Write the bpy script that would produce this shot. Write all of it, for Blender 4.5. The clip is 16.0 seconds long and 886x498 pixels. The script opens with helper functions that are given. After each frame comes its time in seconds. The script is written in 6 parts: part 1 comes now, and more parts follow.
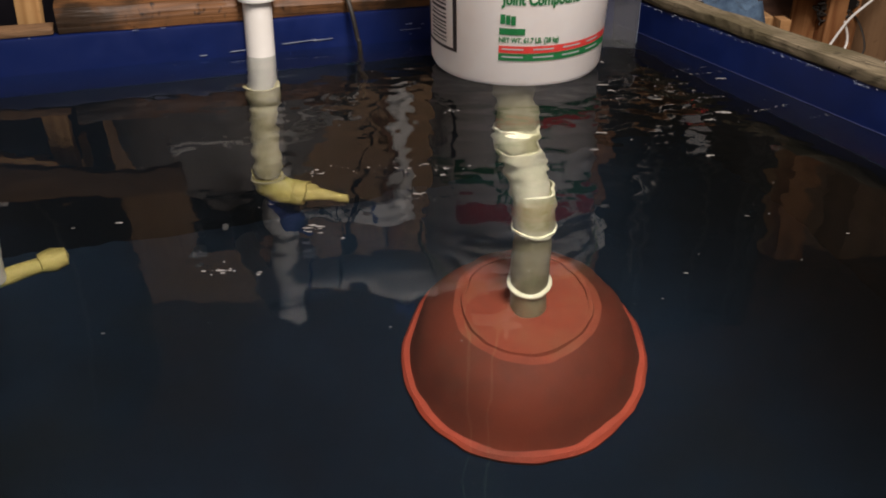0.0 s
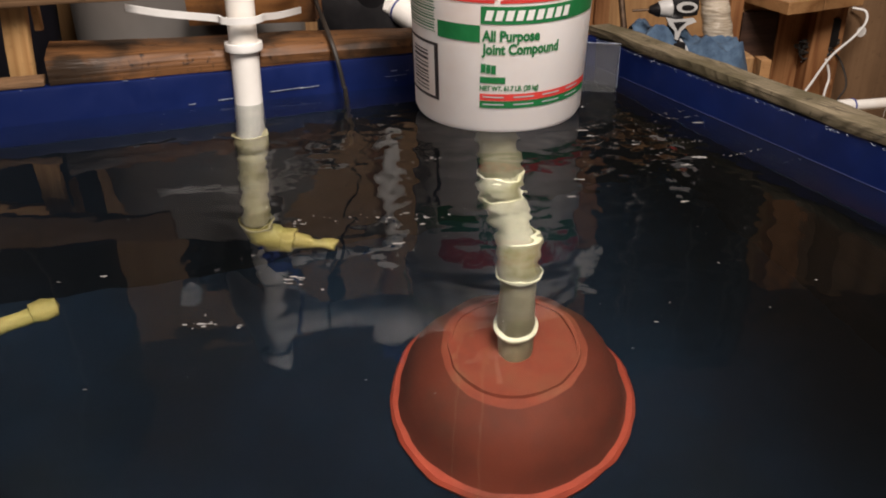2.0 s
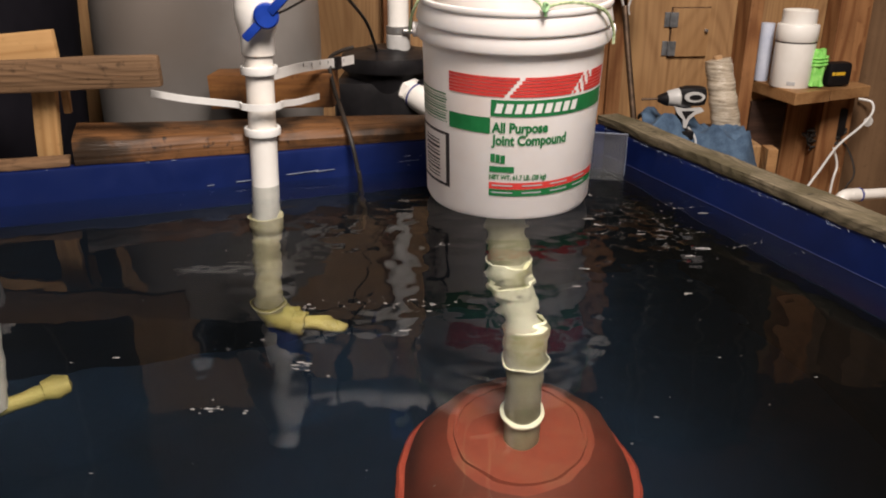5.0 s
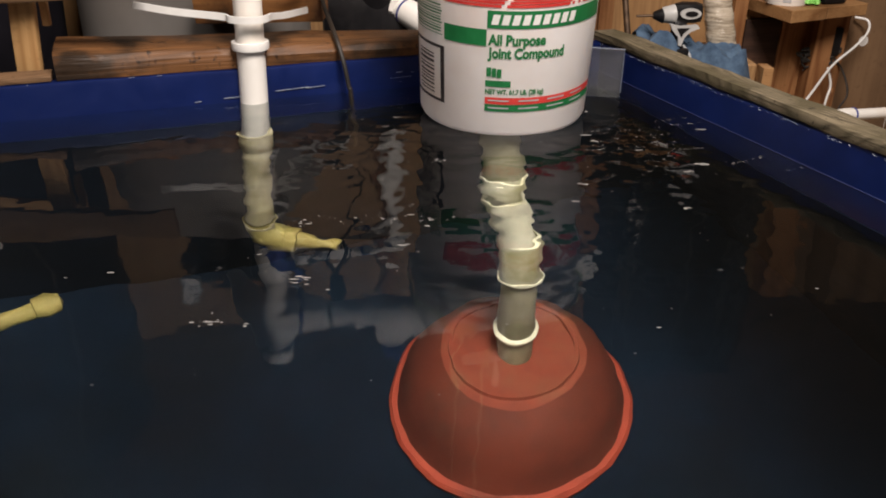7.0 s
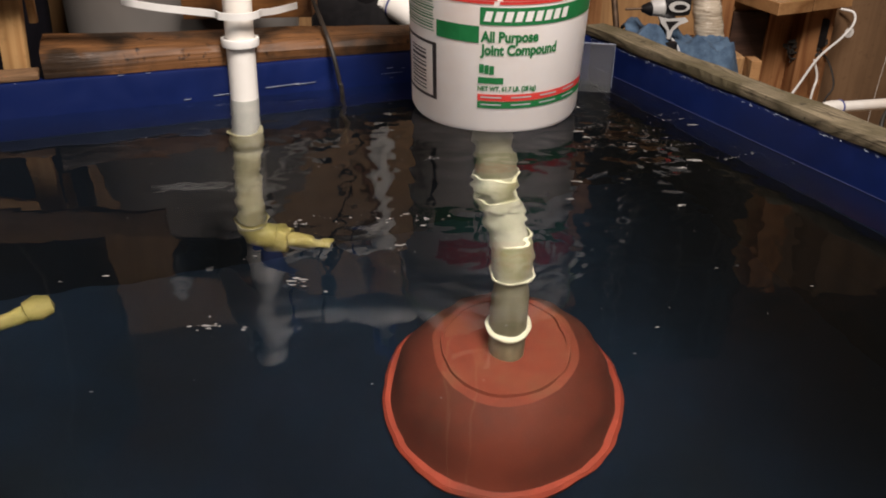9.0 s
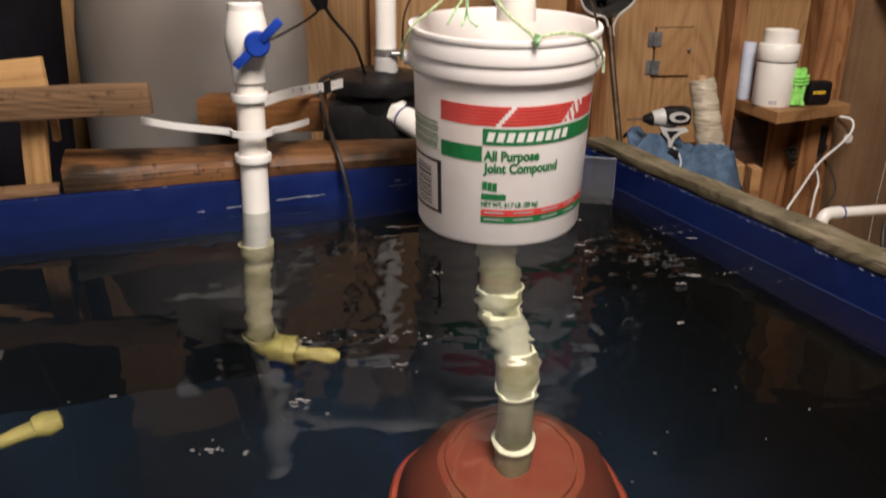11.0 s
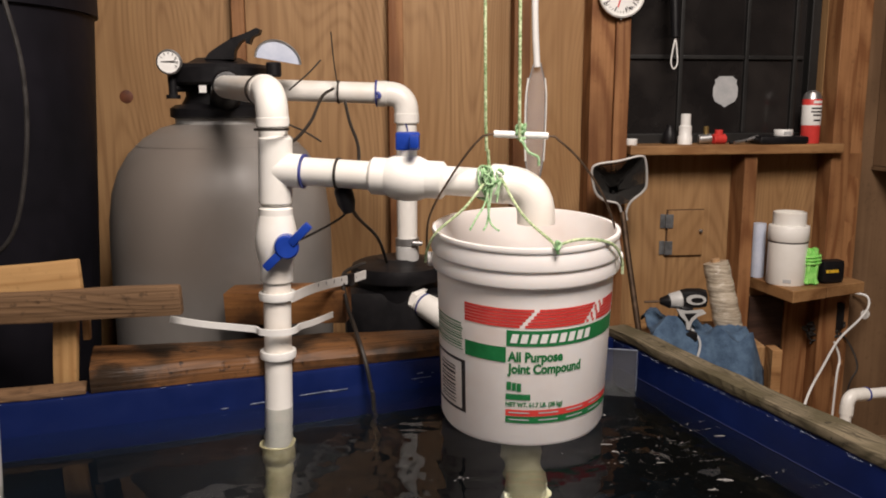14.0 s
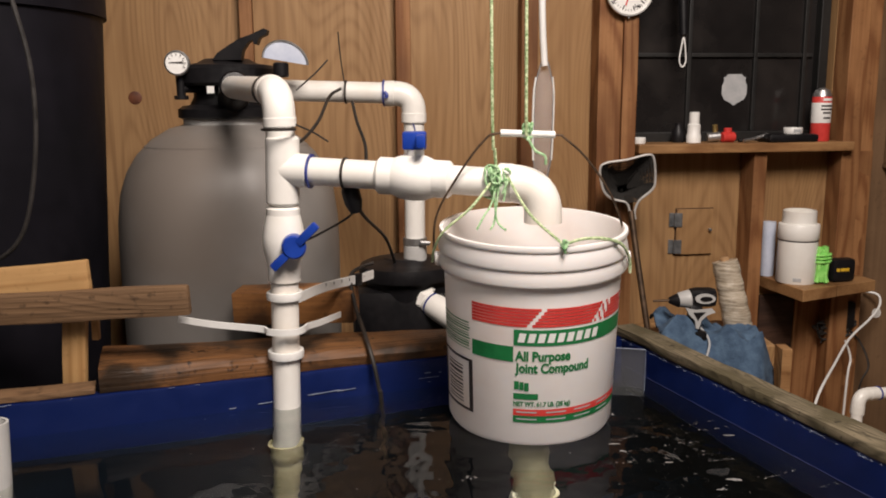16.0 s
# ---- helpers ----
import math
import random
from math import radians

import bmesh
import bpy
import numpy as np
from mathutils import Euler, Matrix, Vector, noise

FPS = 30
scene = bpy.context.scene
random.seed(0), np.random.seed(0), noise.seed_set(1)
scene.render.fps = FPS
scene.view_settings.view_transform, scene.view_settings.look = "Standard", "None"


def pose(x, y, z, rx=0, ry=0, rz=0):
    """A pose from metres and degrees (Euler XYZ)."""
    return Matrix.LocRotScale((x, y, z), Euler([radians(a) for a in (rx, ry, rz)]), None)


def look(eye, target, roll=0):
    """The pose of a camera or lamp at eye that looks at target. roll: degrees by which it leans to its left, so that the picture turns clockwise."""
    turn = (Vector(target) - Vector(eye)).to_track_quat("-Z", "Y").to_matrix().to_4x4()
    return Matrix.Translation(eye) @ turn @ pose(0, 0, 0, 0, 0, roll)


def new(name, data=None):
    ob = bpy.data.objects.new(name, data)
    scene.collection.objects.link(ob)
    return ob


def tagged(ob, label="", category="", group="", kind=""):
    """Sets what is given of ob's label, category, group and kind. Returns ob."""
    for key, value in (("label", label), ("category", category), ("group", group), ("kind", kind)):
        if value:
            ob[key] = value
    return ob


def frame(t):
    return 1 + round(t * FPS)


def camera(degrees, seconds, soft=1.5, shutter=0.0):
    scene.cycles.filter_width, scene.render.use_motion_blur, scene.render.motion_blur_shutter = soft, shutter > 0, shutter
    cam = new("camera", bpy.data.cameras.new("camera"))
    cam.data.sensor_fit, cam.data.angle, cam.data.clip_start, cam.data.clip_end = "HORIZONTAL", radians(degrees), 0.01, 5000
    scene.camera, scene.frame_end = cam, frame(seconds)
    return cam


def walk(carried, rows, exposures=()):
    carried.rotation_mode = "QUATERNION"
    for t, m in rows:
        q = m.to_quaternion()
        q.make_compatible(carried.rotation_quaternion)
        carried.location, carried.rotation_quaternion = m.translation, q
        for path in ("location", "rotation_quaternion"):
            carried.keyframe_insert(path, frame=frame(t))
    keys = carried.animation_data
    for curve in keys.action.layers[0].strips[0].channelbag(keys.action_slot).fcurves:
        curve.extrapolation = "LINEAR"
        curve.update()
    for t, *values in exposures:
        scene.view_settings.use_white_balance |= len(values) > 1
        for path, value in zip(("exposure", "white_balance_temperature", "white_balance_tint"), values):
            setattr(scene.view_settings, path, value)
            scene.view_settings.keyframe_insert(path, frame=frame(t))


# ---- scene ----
cam = camera(56.5, 16.0, soft=1.9, shutter=0.5)
# seconds, eye, target, lean
PATH = [
    (0, (0.0190, -0.0488, 0.3867), (0.0380, 1.7068, -0.5705), 0.1),
    (0.5, (0.0190, -0.0487, 0.3857), (0.0420, 1.7182, -0.5506), -0),
    (1, (0.0300, -0.0530, 0.4024), (0.0500, 1.7270, -0.5087), -0.3),
    (1.5, (0.0350, -0.0557, 0.4112), (0.0630, 1.7269, -0.4947), -0.3),
    (2, (0.0400, -0.0569, 0.4131), (0.0650, 1.7335, -0.4771), -0.4),
    (2.5, (0.0430, -0.0557, 0.4233), (0.0660, 1.7503, -0.4357), -0.5),
    (3, (0.0480, -0.0686, 0.4353), (0.0730, 1.7622, -0.3695), -0.6),
    (3.5, (0.0510, -0.0726, 0.4470), (0.0650, 1.7885, -0.2842), -0.7),
    (3.7, (0.0460, -0.0718, 0.4631), (0.0600, 1.7985, -0.2453), -0.3),
    (5.8, (0.0500, -0.0692, 0.4292), (0.0410, 1.7611, -0.3773), 0.4),
    (6, (0.0500, -0.0692, 0.4292), (0.0440, 1.7419, -0.4183), 0.4),
    (6.5, (0.0410, -0.0645, 0.4216), (0.0640, 1.7303, -0.4623), 0.7),
    (7, (0.0320, -0.0623, 0.4187), (0.0630, 1.7281, -0.4715), 0.7),
    (7.5, (0.0260, -0.0616, 0.4228), (0.0720, 1.7261, -0.4717), 0.8),
    (8, (0.0120, -0.0534, 0.4204), (0.0800, 1.7300, -0.4834), 0.9),
    (8.2, (0.0120, -0.0534, 0.4204), (0.0838, 1.7247, -0.4924), 0.9),
    (10.3, (0.0350, -0.0623, 0.4438), (0.0799, 1.7326, -0.4374), 0.5),
    (10.5, (0.0350, -0.0623, 0.4438), (0.0770, 1.7557, -0.3891), 0.5),
    (11, (0.0310, -0.0633, 0.4698), (0.0680, 1.8053, -0.2428), 0.5),
    (11.5, (0.0240, -0.0562, 0.4944), (0.0620, 1.8475, -0.1161), 0.3),
    (12, (0.0220, -0.0485, 0.5111), (0.0560, 1.8799, -0.0172), -0.1),
    (12.5, (0.0220, -0.0486, 0.5251), (0.0480, 1.8981, 0.0695), -0.4),
    (13, (0.0210, -0.0505, 0.5360), (0.0350, 1.9098, 0.1376), -0.2),
    (13.5, (0.0140, -0.0526, 0.5379), (0.0250, 1.9131, 0.1720), -0),
    (14, (0.0130, -0.0598, 0.5393), (0.0190, 1.9106, 0.1918), -0.1),
    (14.5, (0.0080, -0.0588, 0.5404), (0.0110, 1.9119, 0.2000), -0.1),
    (15, (0.0140, -0.0640, 0.5420), (0.0070, 1.9060, 0.1995), -0.2),
    (15.5, (0.0160, -0.0598, 0.5393), (0.0060, 1.9104, 0.1938), -0.3),
    (16, (0.0170, -0.0587, 0.5384), (0.0000, 1.9106, 0.1908), -0.4),
]
walk(cam, [(t, look(eye, target, lean)) for t, eye, target, lean in PATH], [(0.0, 0.10), (1.0, 0.20), (2.5, 0.27), (3.7, 0.25), (5.8, 0.24), (8.2, 0.20), (10.3, 0.30), (11.0, 0.15), (11.6, -0.06), (12.5, -0.10), (16.0, -0.10)])

# ---- light: dark night outside, a warm lamp over the tank, a dimmer added fill ----
world = bpy.data.worlds.new("night")
scene.world = world
world.use_nodes = True
world.node_tree.nodes["Background"].inputs[0].default_value = (0.02, 0.025, 0.035, 1)
world.node_tree.nodes["Background"].inputs[1].default_value = 0.15


def lamp(name, eye, target, size, watts, colour):
    data = bpy.data.lights.new(name, "AREA")
    data.shape, data.size, data.energy, data.color = "DISK", size, watts, colour
    ob = new(name, data)
    ob.matrix_world = look(eye, target)
    return ob


lamp("tank_lamp", (0.50, 0.10, 2.10), (0.1, 1.3, 0.2), 0.95, 97, (1.0, 0.885, 0.81))
# unseen fill from behind and left, added to lift the shaded sides
lamp("fill_lamp", (-0.9, -0.9, 2.40), (-0.2, 1.6, 0.2), 1.5, 22, (1.0, 0.91, 0.85))
scene.view_settings.exposure = 0.0


# ---- materials ----
def mat(name, dark, light, scale=8.0, stretch=(1, 1, 1), rough=0.6, bump=0.15, metal=0.0, fine=6.0, spots=None, spot_scale=3.0, island=0.06):
    """Two scales of noise between two colours, an optional stain, fine relief."""
    m = bpy.data.materials.new(name)
    m.use_nodes = True
    n, k = m.node_tree.nodes, m.node_tree.links
    bsdf = n["Principled BSDF"]
    co, mp, ns, fn, mix = (n.new(x) for x in ("ShaderNodeTexCoord", "ShaderNodeMapping", "ShaderNodeTexNoise", "ShaderNodeTexNoise", "ShaderNodeMath"))
    mp.inputs["Scale"].default_value = stretch
    k.new(co.outputs["Object"], mp.inputs["Vector"])
    for nd, sc, det in ((ns, scale, 5), (fn, scale * fine, 3)):
        nd.inputs["Scale"].default_value, nd.inputs["Detail"].default_value = sc, det
        k.new(mp.outputs[0], nd.inputs["Vector"])
    mix.operation = "MULTIPLY_ADD"
    mix.inputs[1].default_value = 0.35
    k.new(fn.outputs[0], mix.inputs[0])
    k.new(ns.outputs[0], mix.inputs[2])
    ramp = n.new("ShaderNodeValToRGB")
    ramp.color_ramp.elements[0].position, ramp.color_ramp.elements[1].position = 0.45, 0.88
    ramp.color_ramp.elements[0].color, ramp.color_ramp.elements[1].color = (*dark, 1), (*light, 1)
    k.new(mix.outputs[0], ramp.inputs[0])
    colour = ramp.outputs[0]
    if spots:
        sp, sr, sm = n.new("ShaderNodeTexNoise"), n.new("ShaderNodeValToRGB"), n.new("ShaderNodeMix")
        sp.inputs["Scale"].default_value, sp.inputs["Detail"].default_value = spot_scale, 6
        k.new(co.outputs["Object"], sp.inputs["Vector"])
        sr.color_ramp.elements[0].position, sr.color_ramp.elements[1].position = 0.52, 0.68
        k.new(sp.outputs[0], sr.inputs[0])
        sm.data_type = "RGBA"
        k.new(sr.outputs[0], sm.inputs[0])
        k.new(colour, sm.inputs[6])
        sm.inputs[7].default_value = (*spots, 1)
        colour = sm.outputs[2]
    k.new(colour, bsdf.inputs["Base Color"])
    rr = n.new("ShaderNodeMapRange")
    rr.inputs[3].default_value, rr.inputs[4].default_value = max(0.02, rough - 0.1), min(1, rough + 0.12)
    k.new(fn.outputs[0], rr.inputs[0])
    k.new(rr.outputs[0], bsdf.inputs["Roughness"])
    bsdf.inputs["Metallic"].default_value = metal
    if bump:
        bp = n.new("ShaderNodeBump")
        bp.inputs["Strength"].default_value, bp.inputs["Distance"].default_value = bump, 0.004
        k.new(mix.outputs[0], bp.inputs["Height"])
        k.new(bp.outputs[0], bsdf.inputs["Normal"])
    return m


def wood(name, dark, light, across=9.0, axis=2, rough=0.6, knots=True, bump=0.25, stain=None, figure=60.0, specks=0.3, rings=0.5, blotch=3.3):
    """Sawn wood: contour figure and fine streaks along an axis, big stains and a few knots."""
    m = bpy.data.materials.new(name)
    m.use_nodes = True
    n, k = m.node_tree.nodes, m.node_tree.links
    bsdf = n["Principled BSDF"]

    def node(kind, **values):
        nd = n.new(kind)
        for key, value in values.items():
            nd.inputs[key].default_value = value
        return nd

    def calc(op, a, b):
        nd = n.new("ShaderNodeMath")
        nd.operation = op
        for i, v in enumerate((a, b)):
            if isinstance(v, (int, float)):
                nd.inputs[i].default_value = v
            else:
                k.new(v, nd.inputs[i])
        return nd.outputs[0]

    co, info, add = n.new("ShaderNodeTexCoord"), n.new("ShaderNodeObjectInfo"), n.new("ShaderNodeVectorMath")
    k.new(co.outputs["Object"], add.inputs[0])
    k.new(info.outputs["Random"], add.inputs[1])
    st, st2 = [1.0, 1.0, 1.0], [1.0, 1.0, 1.0]
    st[axis], st2[axis] = 0.16, 0.03
    mp, mp2 = node("ShaderNodeMapping", Scale=st), node("ShaderNodeMapping", Scale=st2)
    for q in (mp, mp2):
        k.new(add.outputs[0], q.inputs["Vector"])
    con = node("ShaderNodeTexNoise", Scale=across * 0.45, Detail=1.0)
    streak = node("ShaderNodeTexNoise", Scale=across * 11, Detail=6.0)
    k.new(mp.outputs[0], con.inputs["Vector"])
    k.new(mp2.outputs[0], streak.inputs["Vector"])
    lines = calc("MULTIPLY_ADD", calc("SINE", calc("MULTIPLY", con.outputs[0], figure), 0.0), 0.5)
    lines.node.inputs[2].default_value = 0.5
    lines = calc("POWER", lines, 2.2)
    tone = calc("ADD", calc("MULTIPLY", lines, rings), calc("MULTIPLY", streak.outputs[0], 0.80))
    ramp = n.new("ShaderNodeValToRGB")
    ramp.color_ramp.elements[0].position, ramp.color_ramp.elements[1].position = 0.30, 0.92
    ramp.color_ramp.elements[0].color, ramp.color_ramp.elements[1].color = (*light, 1), (*dark, 1)
    k.new(tone, ramp.inputs[0])
    colour = ramp.outputs[0]

    def blend(factor, colour, other):
        nd = n.new("ShaderNodeMix")
        nd.data_type = "RGBA"
        k.new(factor, nd.inputs[0])
        k.new(colour, nd.inputs[6])
        nd.inputs[7].default_value = (*other, 1)
        return nd.outputs[2]

    def rng(src, a, b, c, d):
        nd = n.new("ShaderNodeMapRange")
        for i, v in enumerate((a, b, c, d)):
            nd.inputs[i + 1].default_value = v
        k.new(src, nd.inputs[0])
        return nd.outputs[0]

    big = node("ShaderNodeTexNoise", Scale=blotch, Detail=6.0)
    k.new(add.outputs[0], big.inputs["Vector"])
    colour = blend(rng(big.outputs[0], 0.45, 0.72 if blotch < 5 else 0.60, 0.0, 0.7 if blotch < 5 else 0.95), colour, stain or [c * 0.6 for c in dark])
    speck = node("ShaderNodeTexNoise", Scale=70.0, Detail=4.0)
    k.new(add.outputs[0], speck.inputs["Vector"])
    colour = blend(rng(speck.outputs[0], 0.60, 0.72, 0.0, specks), colour, [c * 0.45 for c in dark])
    if knots:
        vo = node("ShaderNodeTexVoronoi", Scale=2.6)
        k.new(add.outputs[0], vo.inputs["Vector"])
        colour = blend(rng(vo.outputs["Distance"], 0.025, 0.06, 0.85, 0.0), colour, (dark[0] * 0.4, dark[1] * 0.3, dark[2] * 0.28))
    bsdf.inputs["Specular IOR Level"].default_value = 0.3
    k.new(colour, bsdf.inputs["Base Color"])
    k.new(rng(streak.outputs[0], 0.3, 0.7, rough - 0.08, min(1, rough + 0.12)), bsdf.inputs["Roughness"])
    bp = node("ShaderNodeBump", Strength=bump, Distance=0.003)
    k.new(tone, bp.inputs["Height"])
    k.new(bp.outputs[0], bsdf.inputs["Normal"])
    return m


def clear(name, tint, ior, rough=0.0, ripple=0.0, through_=1.0):
    m = bpy.data.materials.new(name)
    m.use_nodes = True
    n, k = m.node_tree.nodes, m.node_tree.links
    b = n["Principled BSDF"]
    b.inputs["Base Color"].default_value = (*tint, 1)
    b.inputs["Transmission Weight"].default_value, b.inputs["IOR"].default_value, b.inputs["Roughness"].default_value = through_, ior, rough
    if ripple:
        co, a, c, ad, bp = (n.new(x) for x in ("ShaderNodeTexCoord", "ShaderNodeTexNoise", "ShaderNodeTexNoise", "ShaderNodeMath", "ShaderNodeBump"))
        a.inputs["Scale"].default_value, a.inputs["Detail"].default_value = 7.0, 1.5
        c.inputs["Scale"].default_value, c.inputs["Detail"].default_value = 24.0, 1.0
        for nd in (a, c):
            k.new(co.outputs["Object"], nd.inputs["Vector"])
        away, churn, fine_ = n.new("ShaderNodeVectorMath"), n.new("ShaderNodeMapRange"), n.new("ShaderNodeMath")
        away.operation, fine_.operation, ad.operation = "DISTANCE", "MULTIPLY", "MULTIPLY_ADD"
        away.inputs[1].default_value = (0.155, 1.24, 0.0)
        k.new(co.outputs["Object"], away.inputs[0])
        for i, v in enumerate((0.10, 0.60, 1.9, 0.16)):
            churn.inputs[i + 1].default_value = v
        k.new(away.outputs["Value"], churn.inputs[0])
        k.new(c.outputs[0], fine_.inputs[0])
        k.new(churn.outputs[0], fine_.inputs[1])
        ad.inputs[1].default_value = 1.0
        k.new(fine_.outputs[0], ad.inputs[0])
        k.new(a.outputs[0], ad.inputs[2])
        bp.inputs["Strength"].default_value, bp.inputs["Distance"].default_value = ripple, 0.012
        k.new(ad.outputs[0], bp.inputs["Height"])
        bend, shine, fr, mix = (n.new(x) for x in ("ShaderNodeBsdfRefraction", "ShaderNodeBsdfGlossy", "ShaderNodeFresnel", "ShaderNodeMixShader"))
        bend.inputs["Color"].default_value, shine.inputs["Color"].default_value = (*tint, 1), (0.68, 0.68, 0.70, 1)
        bend.inputs["IOR"].default_value, fr.inputs["IOR"].default_value = ior, ior
        bend.inputs["Roughness"].default_value, shine.inputs["Roughness"].default_value = rough, 0.02
        for nd in (bend, shine, fr):
            k.new(bp.outputs[0], nd.inputs["Normal"])
        k.new(fr.outputs[0], mix.inputs[0])
        silt, murk = n.new("ShaderNodeBsdfDiffuse"), n.new("ShaderNodeMixShader")
        silt.inputs["Color"].default_value, murk.inputs[0].default_value = (0.62, 0.66, 0.58, 1), 0.0025
        k.new(bend.outputs[0], murk.inputs[1])
        k.new(silt.outputs[0], murk.inputs[2])
        k.new(murk.outputs[0], mix.inputs[1])
        k.new(shine.outputs[0], mix.inputs[2])
        k.new(mix.outputs[0], n["Material Output"].inputs["Surface"])
        n.remove(b)
    return m


PLY = wood("plywood", (0.148, 0.069, 0.027), (0.352, 0.208, 0.095), 7.0, 2, 0.55, True, 0.08, (0.27, 0.145, 0.058), 430.0, 0.0, 0.16)
PLY_GREY = wood("plywood_dull", (0.12, 0.068, 0.035), (0.20, 0.12, 0.065), 5.0, 2, 0.6, True, 0.08)
STUD = wood("pine_stud", (0.18, 0.072, 0.026), (0.325, 0.158, 0.065), 14.0, 2, 0.6, True, 0.15)
PINE_X = wood("pine_board", (0.22, 0.105, 0.04), (0.38, 0.21, 0.09), 14.0, 0, 0.55, True, 0.15)
PALE = wood("pale_stick", (0.42, 0.23, 0.09), (0.62, 0.38, 0.165), 16.0, 0, 0.6, False, 0.15, (0.36, 0.2, 0.08))
OLD = wood("weathered_timber", (0.055, 0.029, 0.014), (0.195, 0.112, 0.057), 18.0, 0, 0.75, True, 0.7, (0.13, 0.078, 0.043), 190.0, 0.6, 0.16)
OLD_GREY = wood("grey_timber", (0.022, 0.012, 0.006), (0.125, 0.068, 0.032), 20.0, 0, 0.6, True, 0.8, (0.045, 0.028, 0.016), 190.0, 0.8, 0.32, 11.0)
ORANGE = wood("stained_timber", (0.15, 0.058, 0.020), (0.34, 0.150, 0.048), 16.0, 0, 0.6, True, 0.4, (0.075, 0.035, 0.016), 120.0, 0.5, 0.15, 8.0)
BEAM = wood("mottled_timber", (0.028, 0.013, 0.006), (0.165, 0.073, 0.026), 16.0, 0, 0.5, True, 0.9, (0.022, 0.013, 0.007), 120.0, 1.0, 0.16, 10.0)
CAP = wood("mossy_cap", (0.030, 0.024, 0.014), (0.175, 0.143, 0.092), 22.0, 0, 0.75, True, 1.0, (0.075, 0.062, 0.034), 190.0, 0.9, 0.3, 12.0)
DARKWOOD = wood("dark_wood", (0.03, 0.015, 0.01), (0.07, 0.035, 0.022), 12.0, 0, 0.7, False)
FLOORWOOD = wood("floor_boards", (0.16, 0.10, 0.055), (0.33, 0.23, 0.14), 12.0, 0, 0.7, True, 0.3)
LINER = mat("blue_liner", (0.0018, 0.0064, 0.045), (0.0038, 0.013, 0.086), 5.0, rough=0.38, bump=0.12, spots=(0.004, 0.011, 0.065), spot_scale=2.0)
LINER.node_tree.nodes["Principled BSDF"].inputs["Specular IOR Level"].default_value = 0.25
# Darkened blue: light lost in deep water is put into this colour.
LINER_DEEP = mat("dimmed_liner", (0.0021, 0.0060, 0.0138), (0.0040, 0.0115, 0.0250), 3.0, rough=0.88, bump=0.1, spots=(0.0032, 0.0060, 0.0105), spot_scale=2.2)
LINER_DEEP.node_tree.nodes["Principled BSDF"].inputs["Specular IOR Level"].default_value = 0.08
SCUFF = mat("pale_scuff", (0.12, 0.15, 0.23), (0.38, 0.42, 0.50), 60.0, rough=0.6, bump=0.0)
PVC = mat("white_pvc", (0.755, 0.725, 0.665), (0.86, 0.84, 0.795), 6.0, rough=0.33, bump=0.03, spots=(0.77, 0.69, 0.60), spot_scale=5.0)
PVC_WET = mat("pvc_under_water", (0.80, 0.78, 0.60), (0.92, 0.90, 0.75), 9.0, rough=0.5, bump=0.1, spots=(0.45, 0.43, 0.22), spot_scale=7.0)
PVC_ALGAE = mat("algae_pvc", (0.20, 0.165, 0.045), (0.36, 0.30, 0.10), 12.0, rough=0.7, bump=0.3, spots=(0.25, 0.22, 0.06), spot_scale=9.0)
PVC_DIM = mat("silted_pvc", (0.24, 0.22, 0.13), (0.44, 0.40, 0.27), 12.0, rough=0.6, bump=0.2, spots=(0.18, 0.16, 0.08), spot_scale=9.0)
PVC_PALE = mat("grey_pvc", (0.42, 0.42, 0.41), (0.56, 0.55, 0.53), 8.0, rough=0.4, bump=0.03)
PRIMER = mat("blue_primer", (0.02, 0.03, 0.16), (0.06, 0.08, 0.32), 30.0, rough=0.5, bump=0.0)
BLUE = mat("blue_plastic", (0.008, 0.035, 0.26), (0.014, 0.055, 0.36), 20.0, rough=0.32, bump=0.03)
BLACK = mat("black_plastic", (0.004, 0.004, 0.005), (0.012, 0.011, 0.012), 12.0, rough=0.42, bump=0.05)
BLACK_MATT = mat("black_tub", (0.003, 0.003, 0.005), (0.008, 0.007, 0.011), 4.0, rough=0.6, bump=0.08)
RUBBER = mat("black_cord", (0.008, 0.007, 0.006), (0.03, 0.022, 0.016), 30.0, rough=0.6, bump=0.0)
BLACK.node_tree.nodes["Principled BSDF"].inputs["Specular IOR Level"].default_value = 0.28
BLACK_MATT.node_tree.nodes["Principled BSDF"].inputs["Specular IOR Level"].default_value = 0.2
FILTER = mat("grey_fibreglass", (0.18, 0.167, 0.155), (0.25, 0.234, 0.217), 2.5, rough=0.42, bump=0.06, spots=(0.17, 0.145, 0.125), spot_scale=1.6)
PAIL = mat("white_pail", (0.89, 0.84, 0.81), (0.94, 0.905, 0.88), 4.0, rough=0.33, bump=0.03, spots=(0.83, 0.725, 0.675), spot_scale=4.0)
for key, value in (("Subsurface Weight", 0.25), ("Subsurface Scale", 0.010), ("Subsurface Radius", (1.0, 0.9, 0.8))):
    PAIL.node_tree.nodes["Principled BSDF"].inputs[key].default_value = value
GREEN = mat("green_print", (0.008, 0.13, 0.035), (0.015, 0.19, 0.055), 25.0, rough=0.45, bump=0.0)
RED = mat("red_print", (0.55, 0.035, 0.03), (0.68, 0.06, 0.05), 25.0, rough=0.45, bump=0.0)
INK = mat("black_print", (0.012, 0.01, 0.01), (0.04, 0.03, 0.03), 25.0, rough=0.5, bump=0.0)
WHITE = mat("white_plastic", (0.74, 0.73, 0.70), (0.84, 0.83, 0.80), 20.0, rough=0.4, bump=0.03)
